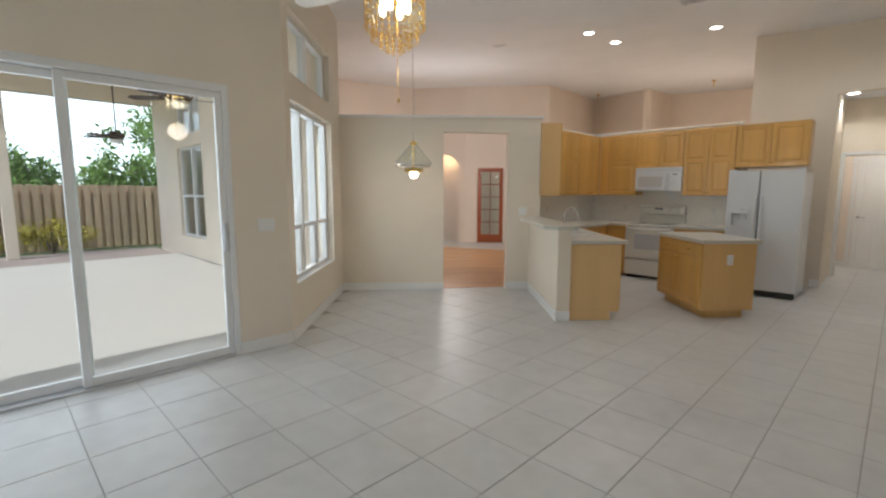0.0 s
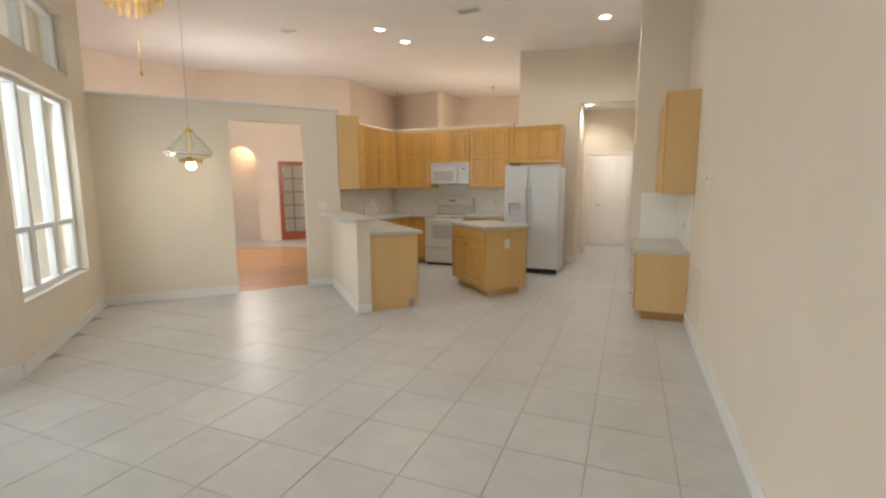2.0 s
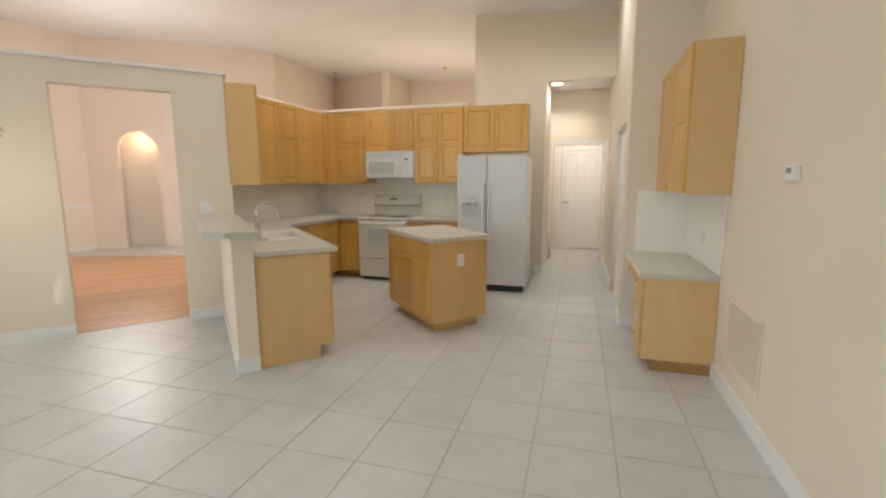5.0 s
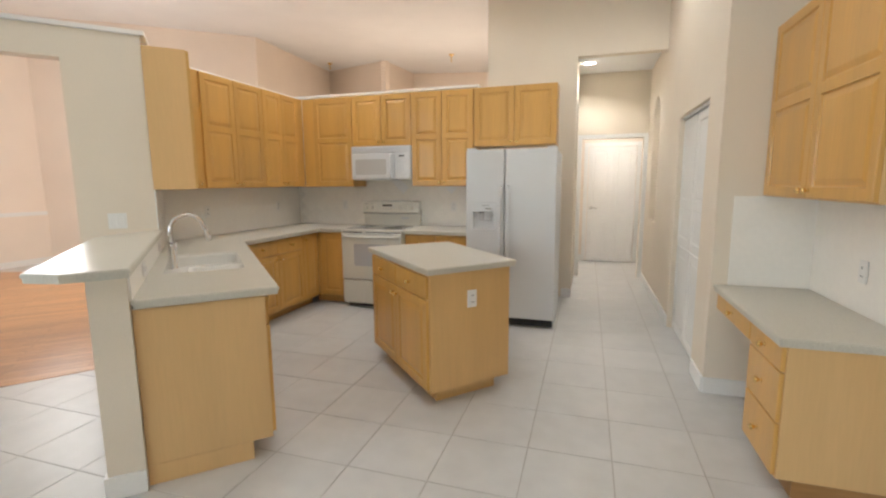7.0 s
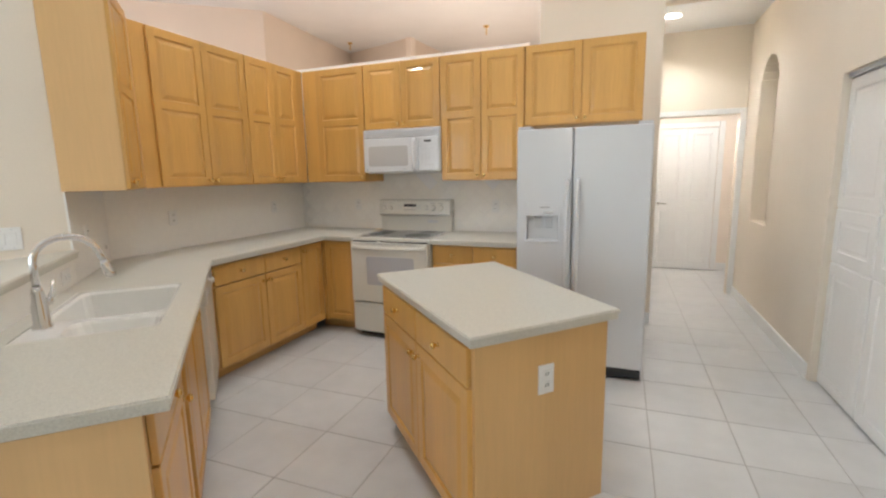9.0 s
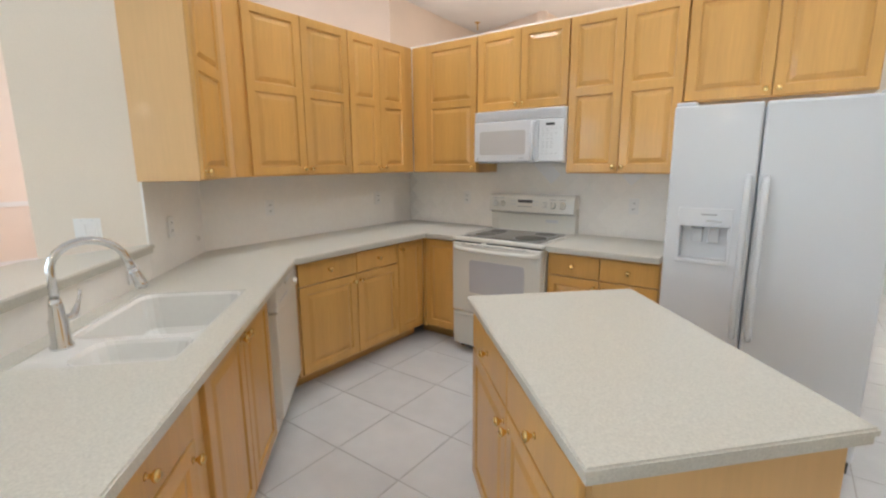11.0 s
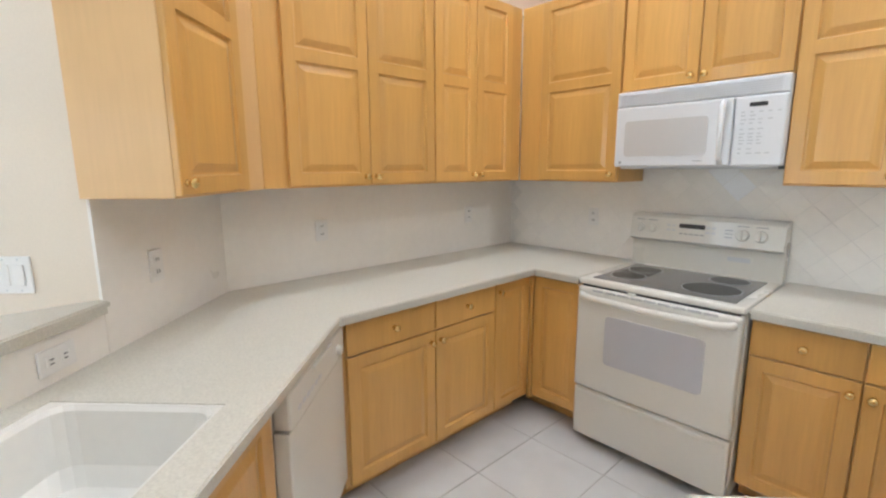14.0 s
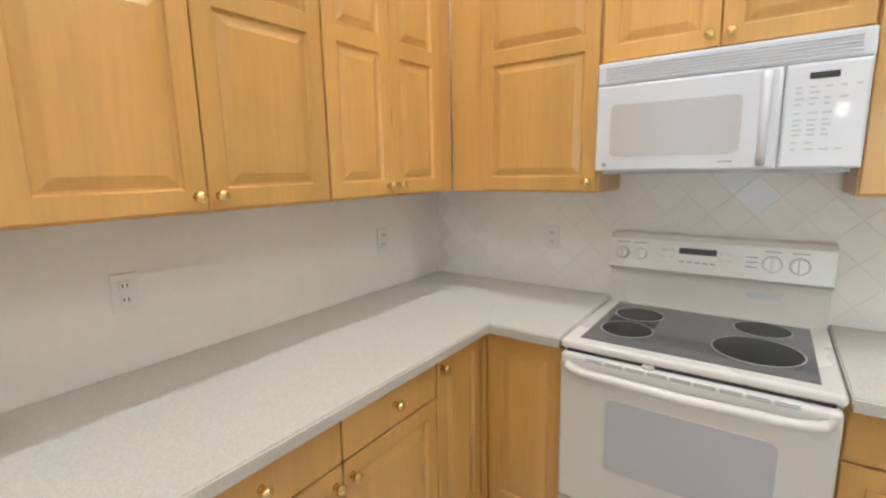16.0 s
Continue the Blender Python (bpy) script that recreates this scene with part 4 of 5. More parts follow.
def outlet(m, label="white duplex outlet plate on the tiled wall"):
    """A cover plate in local xz, its face to -y."""
    o = thing("wall_outlet", m, label, "outlet")
    part("plate", box((-0.036, -0.007, -0.058), (0.036, 0, 0.058), 0.003), TRIM, o)
    for z in (-0.022, 0.022):
        s = part("socket", box((-0.016, -0.0095, z - 0.014), (0.016, -0.006, z + 0.014), 0.003), TRIM, o)
        for x in (-0.006, 0.006):
            part("slot", box((x - 0.0015, -0.0105, z - 0.006), (x + 0.0015, -0.009, z + 0.006)), BLACK, s)
    return o


def switch_plate(m, gangs, label):
    """A wide cover plate with a row of rockers, its face to -y."""
    o = thing("light_switch", m, label, "light switch")
    half = 0.036 + 0.023 * (gangs - 1)
    part("plate", box((-half, -0.007, -0.058), (half, 0, 0.058), 0.003), TRIM, o)
    for i in range(gangs):
        x = (i - (gangs - 1) / 2) * 0.046
        part("rocker", box((x - 0.016, -0.011, -0.033), (x + 0.016, -0.006, 0.033), 0.003), TRIM, o)
        for z in (-0.048, 0.048):
            part("screw", lathe([(0.0, 0.0012), (0.003, 0.001), (0.003, 0.0)], 8, None, pose(x, -0.007, z, 90)), WHITEGREY, o)


island()
S = 0.012
outlet(at_left(8.055, 1.165) @ pose(0, -S, 0))
outlet(at_left(9.18, 1.17) @ pose(0, -S, 0))
outlet(at_range(-2.917, 1.169) @ pose(0, -S, 0))
outlet(at_range(-1.443, 1.16) @ pose(0, -S, 0))
outlet(at_sink(1.99, 0, 1.15) @ pose(0, -S, 0))
outlet(at_sink(1.55, 0, 0.985) @ pose(0, -S, 0, 0, 90, 0), "white outlet plate laid sideways under the bar top")
outlet(at_sink(0.50, 0, 0.985) @ pose(0, -S, 0, 0, 90, 0), "white outlet plate laid sideways under the bar top")
an = math.degrees(math.atan2(-n0.y, -n0.x))
switch_plate(pose(C_DIN[0] + n0.x * 0.25, C_DIN[1] + n0.y * 0.25, 1.175, 0, 0, an), 2, "white two-gang rocker switch plate on the dining wall")
switch_plate(pose(SLIDE, 2.98, 1.165, 0, 0, 90), 3, "white three-gang rocker switch plate beside the sliding door")
outlet(pose(RIGHT, 7.10, 0.98, 0, 0, -90) @ pose(0, -S, 0), "white outlet plate above the desk")


def desk():
    m = pose(RIGHT, JOG, 0, 0, 0, -90)
    k = thing("kitchen_desk", m, "maple built-in desk with a drawer pedestal", "desk")
    w, dep = 1.10, 0.495
    part("apron", box((0.003, -dep, 0.60), (w - 0.42, -dep + 0.30, 0.722), 0.002, 1), VENEER, k)
    part("pedestal", box((w - 0.42, -dep, 0.09), (w, -0.003, 0.722), 0.002, 1), VENEER, k)
    part("toe_kick", box((w - 0.40, -dep + 0.07, 0.0), (w - 0.012, -0.003, 0.09)), DARKKICK, k)
    drawer(k, 0.02, 0.605, w - 0.45, 0.11, dep)
    for z, h in ((0.60, 0.115), (0.36, 0.232), (0.105, 0.247)):
        drawer(k, w - 0.416, z, 0.412, h, dep)
    worktop("desk_worktop", [(RIGHT - 0.003, JOG - 0.003), (RIGHT - 0.003, JOG - w - 0.025), (RIGHT - dep - 0.045, JOG - w - 0.025), (RIGHT - dep - 0.045, JOG - 0.003)], [], "cream speckled solid-surface desk top", top=0.762)
    upper_cabinet(pose(RIGHT, JOG - 0.003, 0, 0, 0, -90), 1.19, two(1.19), "maple wall cabinet above the built-in desk", z0=1.345, z1=2.36, depth=0.285, side=VENEER)


desk()
# tiled splash backs
SP = 0.010
tagged(part("backsplash", wall_mesh(dg(U_DIN, 0), Q, 0.917, U0, -SP), SPLASH), kind="structure")
tagged(part("backsplash", wall_mesh(dg(0.0, 0), dg(U_DIN - 0.002, 0), 0.917, 1.054, -SP), SPLASH), kind="structure")
tagged(part("backsplash", wall_mesh(Q, (LEFT, BACK), 0.917, U0, -SP), SPLASH), kind="structure")
range_splash = tagged(part("backsplash", wall_mesh((LEFT + SP, BACK), (-1.14, BACK), 0.917, 1.48, -SP), JOINT), kind="structure")
tagged(part("backsplash", wall_mesh((RIGHT - SP, JOG), (PANTRY + 0.1, JOG), 0.764, 1.345, SP), SPLASH), kind="structure")
tagged(part("backsplash", wall_mesh((RIGHT, JOG - 1.12), (RIGHT, JOG), 0.764, 1.345, SP), SPLASH), kind="structure")

# ---- inner doors ----


def door_leaf(name, m, w, h, label, splits, columns=2, handle=None, material=TRIM):
    """White panelled door leaf: the panels are sunk into both columns."""
    d = thing(name, m, label, "door", kind="structure")
    part("leaf", box((0, 0, 0.008), (w, 0.035, h), 0.003, 1), material, d)
    cw = w / columns
    for c in range(columns):
        zs = [0.008, *splits, h]
        for a, b in zip(zs, zs[1:]):
            part("door_panel", panel_door(cw - 0.02, b - a - 0.015, (), 0.07, 0.010, False), material, d).matrix_local = pose(c * cw + 0.01, 0, a + 0.0075)
    if handle:
        k = part("door_handle", tube([(handle, -0.012, 0.98), (handle, -0.055, 0.98), (handle + 0.02, -0.06, 0.98), (handle + 0.11, -0.055, 0.975)], 0.009, 8), CHROME, d, "satin metal lever handle")
        part("rose", lathe([(0.026, 0.0), (0.026, 0.008), (0.02, 0.012)], 16, None, pose(0, 0, 0, 90)), CHROME, d).matrix_local = pose(handle, -0.010, 0.98)
    return d


def casing(name, x0, x1, y, h, w=0.07, jut=0.018):
    c = thing(name, pose(0, 0, 0), "white moulded door casing", "trim", kind="structure")
    for lo, hi in (((x0 - w, y - jut, 0), (x0, y, h + w)), ((x1, y - jut, 0), (x1 + w, y, h + w)), ((x0, y - jut, h), (x1, y, h + w))):
        part("casing", box(lo, hi, 0.005), TRIM, c)


door_leaf("door_1", pose(0.10, 13.04, 0), 0.79, 2.05, "closed white panel door at the end of the hall", (0.95,), 2, 0.06)
casing("trim_hall_door", 0.09, 0.90, 13.08, 2.06)
casing("trim_hall_opening", -0.005, 0.845, 11.60, 2.07, 0.06)
for k in range(2):
    door_leaf("door_2" if k == 0 else "door_3", pose(PANTRY + 0.05, 9.175 - k * 0.56, 0, 0, 0, -90), 0.552, 2.0, "closed white bifold pantry door leaf", (0.85, 1.2), 1)
tagged(part("pantry_track", box((PANTRY + 0.03, 8.06, 2.005), (PANTRY + 0.10, 9.18, 2.03)), WHITEGREY), kind="structure")
tagged(part("wall_pantry_back", box((PANTRY + 0.145, 7.9, 0), (PANTRY + 0.2, 9.35, 2.2)), PAINT), kind="structure")


def french_door():
    a, b = Vector(FAR_A), Vector(FAR_B)
    d = (b - a).normalized()
    p = a + d * 0.36
    f = thing("french_door", pose(p.x, p.y, 0, 0, 0, math.degrees(math.atan2(d.y, d.x))), "red-stained wooden french door with ten panes", "door")
    w, h, s = 0.72, 2.13, 0.10
    bm = bmesh.new()
    for lo, hi in (((0, 0, 0.01), (s, 0.04, h)), ((w - s, 0, 0.01), (w, 0.04, h)), ((s, 0, 0.01), (w - s, 0.04, 0.24)), ((s, 0, h - s), (w - s, 0.04, h))):
        add_box(bm, lo, hi, 0.004, 1)
    part("frame", bm, REDWOOD, f)
    part("glazing_bar", box((w / 2 - 0.012, 0.005, 0.24), (w / 2 + 0.012, 0.035, h - s)), REDWOOD, f)
    for k in range(1, 5):
        z = 0.24 + (h - s - 0.24) * k / 5
        part("glazing_bar", box((s, 0.005, z - 0.012), (w - s, 0.035, z + 0.012)), REDWOOD, f)
    for i in range(2):
        for k in range(5):
            z0, z1 = 0.24 + (h - s - 0.24) * k / 5 + 0.012, 0.24 + (h - s - 0.24) * (k + 1) / 5 - 0.012
            g = part("pane", box((s if i == 0 else w / 2 + 0.012, 0.018, z0), (w / 2 - 0.012 if i == 0 else w - s, 0.022, z1)), GLASS, f)
            g.visible_shadow = False


french_door()

# ---- ceiling fixtures ----
for x, y, power in ((-2.90, 8.90, 62), (-2.92, 8.03, 62), (-1.43, 9.05, 38), (0.42, 8.70, 84), (-2.02, 6.7, 46), (-0.35, 6.1, 62)):
    z = ceiling_height((x, y))
    dl = thing("recessed_downlight", pose(x, y, z), "round white recessed ceiling downlight, switched on", "downlight", "ceiling downlights")
    part("trim_ring", lathe([(0.075, 0.0), (0.075, -0.004), (0.098, -0.010), (0.105, -0.003), (0.105, 0.0)], 28, caps=False), TRIM, dl)
    part("lens", lathe([(0.0, -0.003), (0.074, -0.003), (0.074, 0.0)], 28), CAN, dl)
    lamp("downlight_beam", "SPOT", look((x, y, z - 0.03), (x, y, 0)), power, (1.0, 0.94, 0.85), cone=radians(160))
hl = thing("recessed_downlight", pose(0.06, 10.95, 3.0), "round white recessed downlight in the hall ceiling", "downlight", "ceiling downlights")
part("trim_ring", lathe([(0.075, 0.0), (0.075, -0.004), (0.098, -0.010), (0.105, -0.003), (0.105, 0.0)], 28, caps=False), TRIM, hl)
part("lens", lathe([(0.0, -0.003), (0.074, -0.003), (0.074, 0.0)], 28), CAN, hl)
lamp("hall_downlight_beam", "SPOT", look((0.06, 10.95, 2.96), (0.2, 10.95, 0)), 62, (1.0, 0.94, 0.84), cone=radians(140))
# added fill hidden above the opening, lights the hall door evenly
lamp("lobby_fill", "POINT", pose(0.45, 11.98, 2.33), 40, (1.0, 0.91, 0.80), radius=0.12)
# added fill without a fitting, brightens the living-room walls
lamp("living_fill", "POINT", pose(-6.6, 8.5, 2.1), 190, (1.0, 0.94, 0.87), radius=0.5)
lamp("foyer_lamp", "POINT", pose(-2.7, 13.2, 1.5), 190, (1.0, 0.79, 0.59), radius=0.2)
# unseen fill, added to warm the head of the arch
lamp("niche_fill", "POINT", pose(-8.90, 11.02, 2.42), 14, (1.0, 0.66, 0.36), radius=0.05)

for x, y, w, d, label in ((-1.33, 7.71, 0.34, 0.20, "white ceiling air vent with dark slats"), (-4.41, 7.70, 0.28, 0.14, "white ceiling air vent above the dining wall")):
    v = thing("ceiling_vent", pose(x, y, ceiling_height((x, y))), label, "vent")
    bm = bmesh.new()
    for lo, hi in (((-w / 2, -d / 2, -0.012), (w / 2, -d / 2 + 0.02, 0)), ((-w / 2, d / 2 - 0.02, -0.012), (w / 2, d / 2, 0)), ((-w / 2, -d / 2 + 0.02, -0.012), (-w / 2 + 0.02, d / 2 - 0.02, 0)), ((w / 2 - 0.02, -d / 2 + 0.02, -0.012), (w / 2, d / 2 - 0.02, 0))):
        add_box(bm, lo, hi, 0.002, 1)
    part("frame", bm, TRIM, v)
    part("backing", box((-w / 2 + 0.02, -d / 2 + 0.02, -0.002), (w / 2 - 0.02, d / 2 - 0.02, 0)), BLACK, v)
    for i in range(5):
        yy = -d / 2 + 0.03 + i * (d - 0.06) / 4
        part("slat", box((-w / 2 + 0.02, yy - 0.002, -0.012), (w / 2 - 0.02, yy + 0.001, -0.003)), TRIM, v)
sm = thing("smoke_detector", pose(-0.74, 7.54, CEIL_Z), "round white smoke detector on the ceiling", "smoke detector")
part("base", lathe([(0.07, 0), (0.07, -0.012), (0.055, -0.03), (0.02, -0.036), (0.0, -0.036)], 24), TRIM, sm)
for x, y in ((-6.4, 15.3), (-2.93, 14.65)):
    hk = thing("ceiling_hook", pose(x, y, ceiling_height((x, y))), "small brass hook with a short chain on the ceiling", "hook")
    part("canopy", lathe([(0.06, 0), (0.055, -0.02), (0.02, -0.035), (0.0, -0.036)], 18), BRASS, hk)
    part("stem", tube([(0, 0, -0.03), (0, 0, -0.16)], 0.012, 8), BRASS, hk)


def chain(bm, x, y, z0, z1, link=0.032, r=0.0022):
    n = int((z1 - z0) / (link * 0.78))
    for i in range(n):
        z = z0 + (z1 - z0) * (i + 0.5) / n
        pts = []
        for k in range(9):
            a = 2 * math.pi * k / 8
            o, u = 0.008 * math.cos(a), link / 2 * math.sin(a)
            pts.append((x + (o if i % 2 else 0), y + (0 if i % 2 else o), z + u))
        tube(pts, r, 4, bm)
    return bm


def pendant():
    x, y = -3.80, 5.16
    p = thing("pendant_lamp", pose(x, y, -0.035), "brass and clear glass pendant lamp on a long chain", "pendant lamp")
    zc = ceiling_height((x, y)) + 0.035
    part("canopy", lathe([(0.065, zc), (0.06, zc - 0.02), (0.02, zc - 0.04), (0.0, zc - 0.04)], 20), BRASS, p)
    part("chain", chain(bmesh.new(), 0, 0, 2.16, zc - 0.03), CHROME, p)
    part("cap", lathe([(0.0, 2.17), (0.012, 2.165), (0.02, 2.14), (0.05, 2.13), (0.052, 2.115), (0.03, 2.10), (0.0, 2.10)], 18), BRASS, p)
    n, r0, r1, z0, z1 = 6, 0.05, 0.27, 2.095, 1.865
    for k in range(n):
        a, b = 2 * math.pi * k / n + 0.2, 2 * math.pi * (k + 1) / n + 0.2
        A, B = Vector((r0 * math.cos(a), r0 * math.sin(a), z0)), Vector((r1 * math.cos(a), r1 * math.sin(a), z1))
        C, D = Vector((r1 * math.cos(b), r1 * math.sin(b), z1)), Vector((r0 * math.cos(b), r0 * math.sin(b), z0))
        part("rib", tube([A, B], 0.0035, 6), CHROME, p)
        bm = bmesh.new()
        nrm = (B - A).cross(D - A).normalized() * 0.003
        vs = [bm.verts.new(q) for q in (A, B, C, D)] + [bm.verts.new(q + nrm) for q in (A, B, C, D)]
        bm.faces.new(vs[:4]), bm.faces.new(vs[4:])
        for i in range(4):
            bm.faces.new((vs[i], vs[(i + 1) % 4], vs[4 + (i + 1) % 4], vs[4 + i]))
        g = part("glass_panel", bm, LAMPGLASS, p)
        g.visible_shadow = False
        for zz, rr in ((1.865, 0.27), (1.83, 0.25)):
            part("rim", tube([(rr * math.cos(a), rr * math.sin(a), zz), (rr * math.cos(b), rr * math.sin(b), zz)], 0.007, 6), CHROME, p)
        part("lower_glass", tube([(0.12 * math.cos(a), 0.12 * math.sin(a), 1.80), (0.25 * math.cos(a), 0.25 * math.sin(a), 1.83)], 0.003, 6), BRASS, p)
    part("stem", tube([(0, 0, 2.10), (0, 0, 1.80)], 0.009, 8), BRASS, p)
    part("gallery", lathe([(0.02, 1.82), (0.11, 1.80), (0.13, 1.775), (0.115, 1.755), (0.06, 1.75), (0.06, 1.80)], 24, caps=False), BRASS, p)
    smooth(part("bulb", lathe([(0.0, 1.675), (0.025, 1.68), (0.046, 1.695), (0.055, 1.72), (0.048, 1.745), (0.035, 1.755), (0.0, 1.756)], 20), BULB, p, "lit warm white bulb"))
    lamp("pendant_glow", "POINT", pose(x, y, 1.54), 5.5, WARM, radius=0.05)


pendant()


def ceiling_fan():
    x, y = -1.375, 2.88
    f = thing("ceiling_fan", pose(x, y, 0), "white ceiling fan with a lit crystal and brass light kit", "ceiling fan")
    part("canopy", lathe([(0.075, CEIL_Z), (0.07, CEIL_Z - 0.04), (0.025, CEIL_Z - 0.08), (0.0, CEIL_Z - 0.08)], 22), TRIM, f)
    part("downrod", tube([(0, 0, 2.80), (0, 0, CEIL_Z - 0.05)], 0.013, 10), TRIM, f)
    part("motor", lathe([(0.0, 2.80), (0.06, 2.79), (0.14, 2.75), (0.155, 2.70), (0.14, 2.64), (0.09, 2.61), (0.0, 2.61)], 28), TRIM, f)
    for k in range(5):
        b = bmesh.new()
        loop = [(0.20, -0.052), (0.58, -0.064), (0.69, -0.052), (0.71, -0.02), (0.71, 0.02), (0.69, 0.052), (0.58, 0.064), (0.20, 0.052)]
        bl = part("blade", prism(loop, -0.004, 0.004, (), 0.002), TRIM, f)
        bl.matrix_local = pose(0, 0, 2.635, 0, 0, 72 * k + 55) @ pose(0, 0, 0, 10, 0, 0)
        ir = part("blade_iron", box((0.10, -0.02, -0.006), (0.24, 0.02, 0.004), 0.003, 1), BRASS, f)
        ir.matrix_local = pose(0, 0, 2.63, 0, 0, 72 * k + 55)
    part("light_plate", lathe([(0.0, 2.61), (0.14, 2.605), (0.165, 2.59), (0.165, 2.575), (0.0, 2.575)], 28), BRASS, f)
    for ring_r, z0, z1, n in ((0.165, 2.575, 2.36, 28), (0.13, 2.40, 2.30, 20), (0.085, 2.36, 2.265, 14), (0.045, 2.31, 2.24, 7)):
        for k in range(n):
            a = 2 * math.pi * k / n
            bm = bmesh.new()
            steps = 4 if ring_r > 0.16 else 3
            for i in range(steps):
                zt = z0 + (z1 - z0) * i / steps
                zb = z0 + (z1 - z0) * (i + 0.92) / steps
                r = 0.011
                mid = (zt + zb) / 2
                lathe([(0.0, zt), (r, mid + 0.006), (r, mid - 0.006), (0.0, zb)], 6, bm, Matrix.Translation((ring_r * math.cos(a), ring_r * math.sin(a), 0)))
            g = part("crystal_string", bm, CRYSTAL, f)
            g.visible_shadow = False
    for k in range(4):
        a = math.pi / 2 * k + 0.5
        smooth(part("bulb", lathe([(0.0, 2.45), (0.014, 2.46), (0.020, 2.485), (0.015, 2.52), (0.012, 2.55), (0.012, 2.575)], 12, None, Matrix.Translation((0.075 * math.cos(a), 0.075 * math.sin(a), 0))), BULB, f, "lit warm bulb"))
    part("pull_chain", tube([(-0.10, 0.10, 2.02), (-0.10, 0.10, 2.3), (-0.10, 0.10, 2.58)], 0.0022, 6), BRASS, f)
    part("pull_knob", lathe([(0.0, 2.0), (0.008, 2.005), (0.008, 2.02), (0.0, 2.03)], 10, None, Matrix.Translation((-0.10, 0.10, 0))), BRASS, f)
    lamp("fan_glow", "POINT", pose(x, y, 2.18), 14, WARM, radius=0.1)


ceiling_fan()

# ---- small fittings on the right wall ----
th = thing("thermostat", pose(RIGHT, 5.55, 1.475, 0, 0, -90), "small white wall thermostat with a grey dial", "thermostat")
part("case", box((-0.055, -0.028, -0.04), (0.055, 0, 0.04), 0.006), TRIM, th)
part("display", box((-0.035, -0.030, 0.0), (0.02, -0.027, 0.025), 0.001, 1), PRINT, th)
gr = thing("return_air_grille", pose(RIGHT, 6.02, 0.46, 0, 0, -90), "cream painted return air grille low on the wall", "vent")
bm = bmesh.new()
for lo, hi in (((-0.30, -0.008, -0.22), (0.30, 0, -0.19)), ((-0.30, -0.008, 0.19), (0.30, 0, 0.22)), ((-0.30, -0.008, -0.19), (-0.27, 0, 0.19)), ((0.27, -0.008, -0.19), (0.30, 0, 0.19))):
    add_box(bm, lo, hi, 0.002, 1)
part("frame", bm, PAINT, gr)
for i in range(22):
    part("slat", box((-0.27, -0.007, -0.185 + i * 0.017), (0.27, -0.001, -0.175 + i * 0.017)), PAINT, gr)

# ---- patio and garden ----
tagged(part("ground", box((-400, -400, -0.4), (400, 400, -0.16)), GRASS), kind="structure")
tagged(part("patio_slab", prism([(-3.6, -6), (-3.6, 3.05), (-5.1, 4.45), (-13.9, 4.45), (-13.9, -6)], -0.16, -0.05), PAVER), kind="structure")
tagged(part("patio_roof", box((-13.5, 0.4, 4.02), (-3.6, 4.46, 4.1)), STUCCO), kind="structure")
# unseen slab, added to keep direct sun off the room floor
tagged(part("rear_sun_block", box((-3.6, -5.5, 2.9), (1.6, -2.63, 3.0)), STUCCO), kind="structure")
tagged(part("patio_beam", box((-13.5, 0.4, 3.66), (-13.15, 4.46, 4.02)), STUCCO), kind="structure")
tagged(part("patio_column", box((-13.42, 1.45, -0.05), (-13.20, 1.67, 3.66), 0.01), STUCCO), kind="structure")


def fence():
    f = thing("wooden_fence", pose(-15.3, 0, -0.16), "weathered shadowbox board fence behind the patio", "fence")
    board = box((-0.012, -0.066, 0.04), (0.012, 0.066, 1.80), 0.004, 1)
    first = part("board", board, CEDAR, f)
    me = first.data
    rng = random.Random(3)
    first.matrix_local = pose(0.03, -4.0, 0)
    for i in range(1, 110):
        b = new("board", me)
        b.parent = f
        b.matrix_local = pose(0.03 if i % 2 else -0.05, -4.0 + i * 0.105 + rng.uniform(-0.008, 0.008), rng.uniform(-0.02, 0.02), 0, rng.uniform(-0.5, 0.5), 0)
    for z in (0.35, 1.55):
        part("rail", box((-0.033, -4.2, z), (0.012, 7.7, z + 0.09)), CEDAR, f)


fence()


def leaf_cloud(rng, centre, size, count, leaf=0.11):
    """Many small folded leaves, in clumps with gaps, round a centre."""
    verts, faces = [], []
    clumps = [Vector([centre[i] + rng.gauss(0, 0.42) * size[i] for i in range(3)]) for _ in range(max(6, count // 90))]
    for _ in range(count):
        c = rng.choice(clumps)
        p = c + Vector([rng.gauss(0, 0.16) * max(size) for _ in range(3)])
        a, b = Vector([rng.uniform(-1, 1) for _ in range(3)]).normalized(), Vector([rng.uniform(-1, 1) for _ in range(3)]).normalized()
        s = leaf * rng.uniform(0.6, 1.4)
        k = len(verts)
        n = a.cross(b).normalized() * 0.25
        verts += [p - a * s, p + b * s * 0.4 + n * s, p + a * s, p - b * s * 0.4 + n * s]
        faces += [(k, k + 1, k + 2), (k, k + 2, k + 3)]
    me = bpy.data.meshes.new("leaves")
    me.from_pydata(verts, [], faces)
    return me


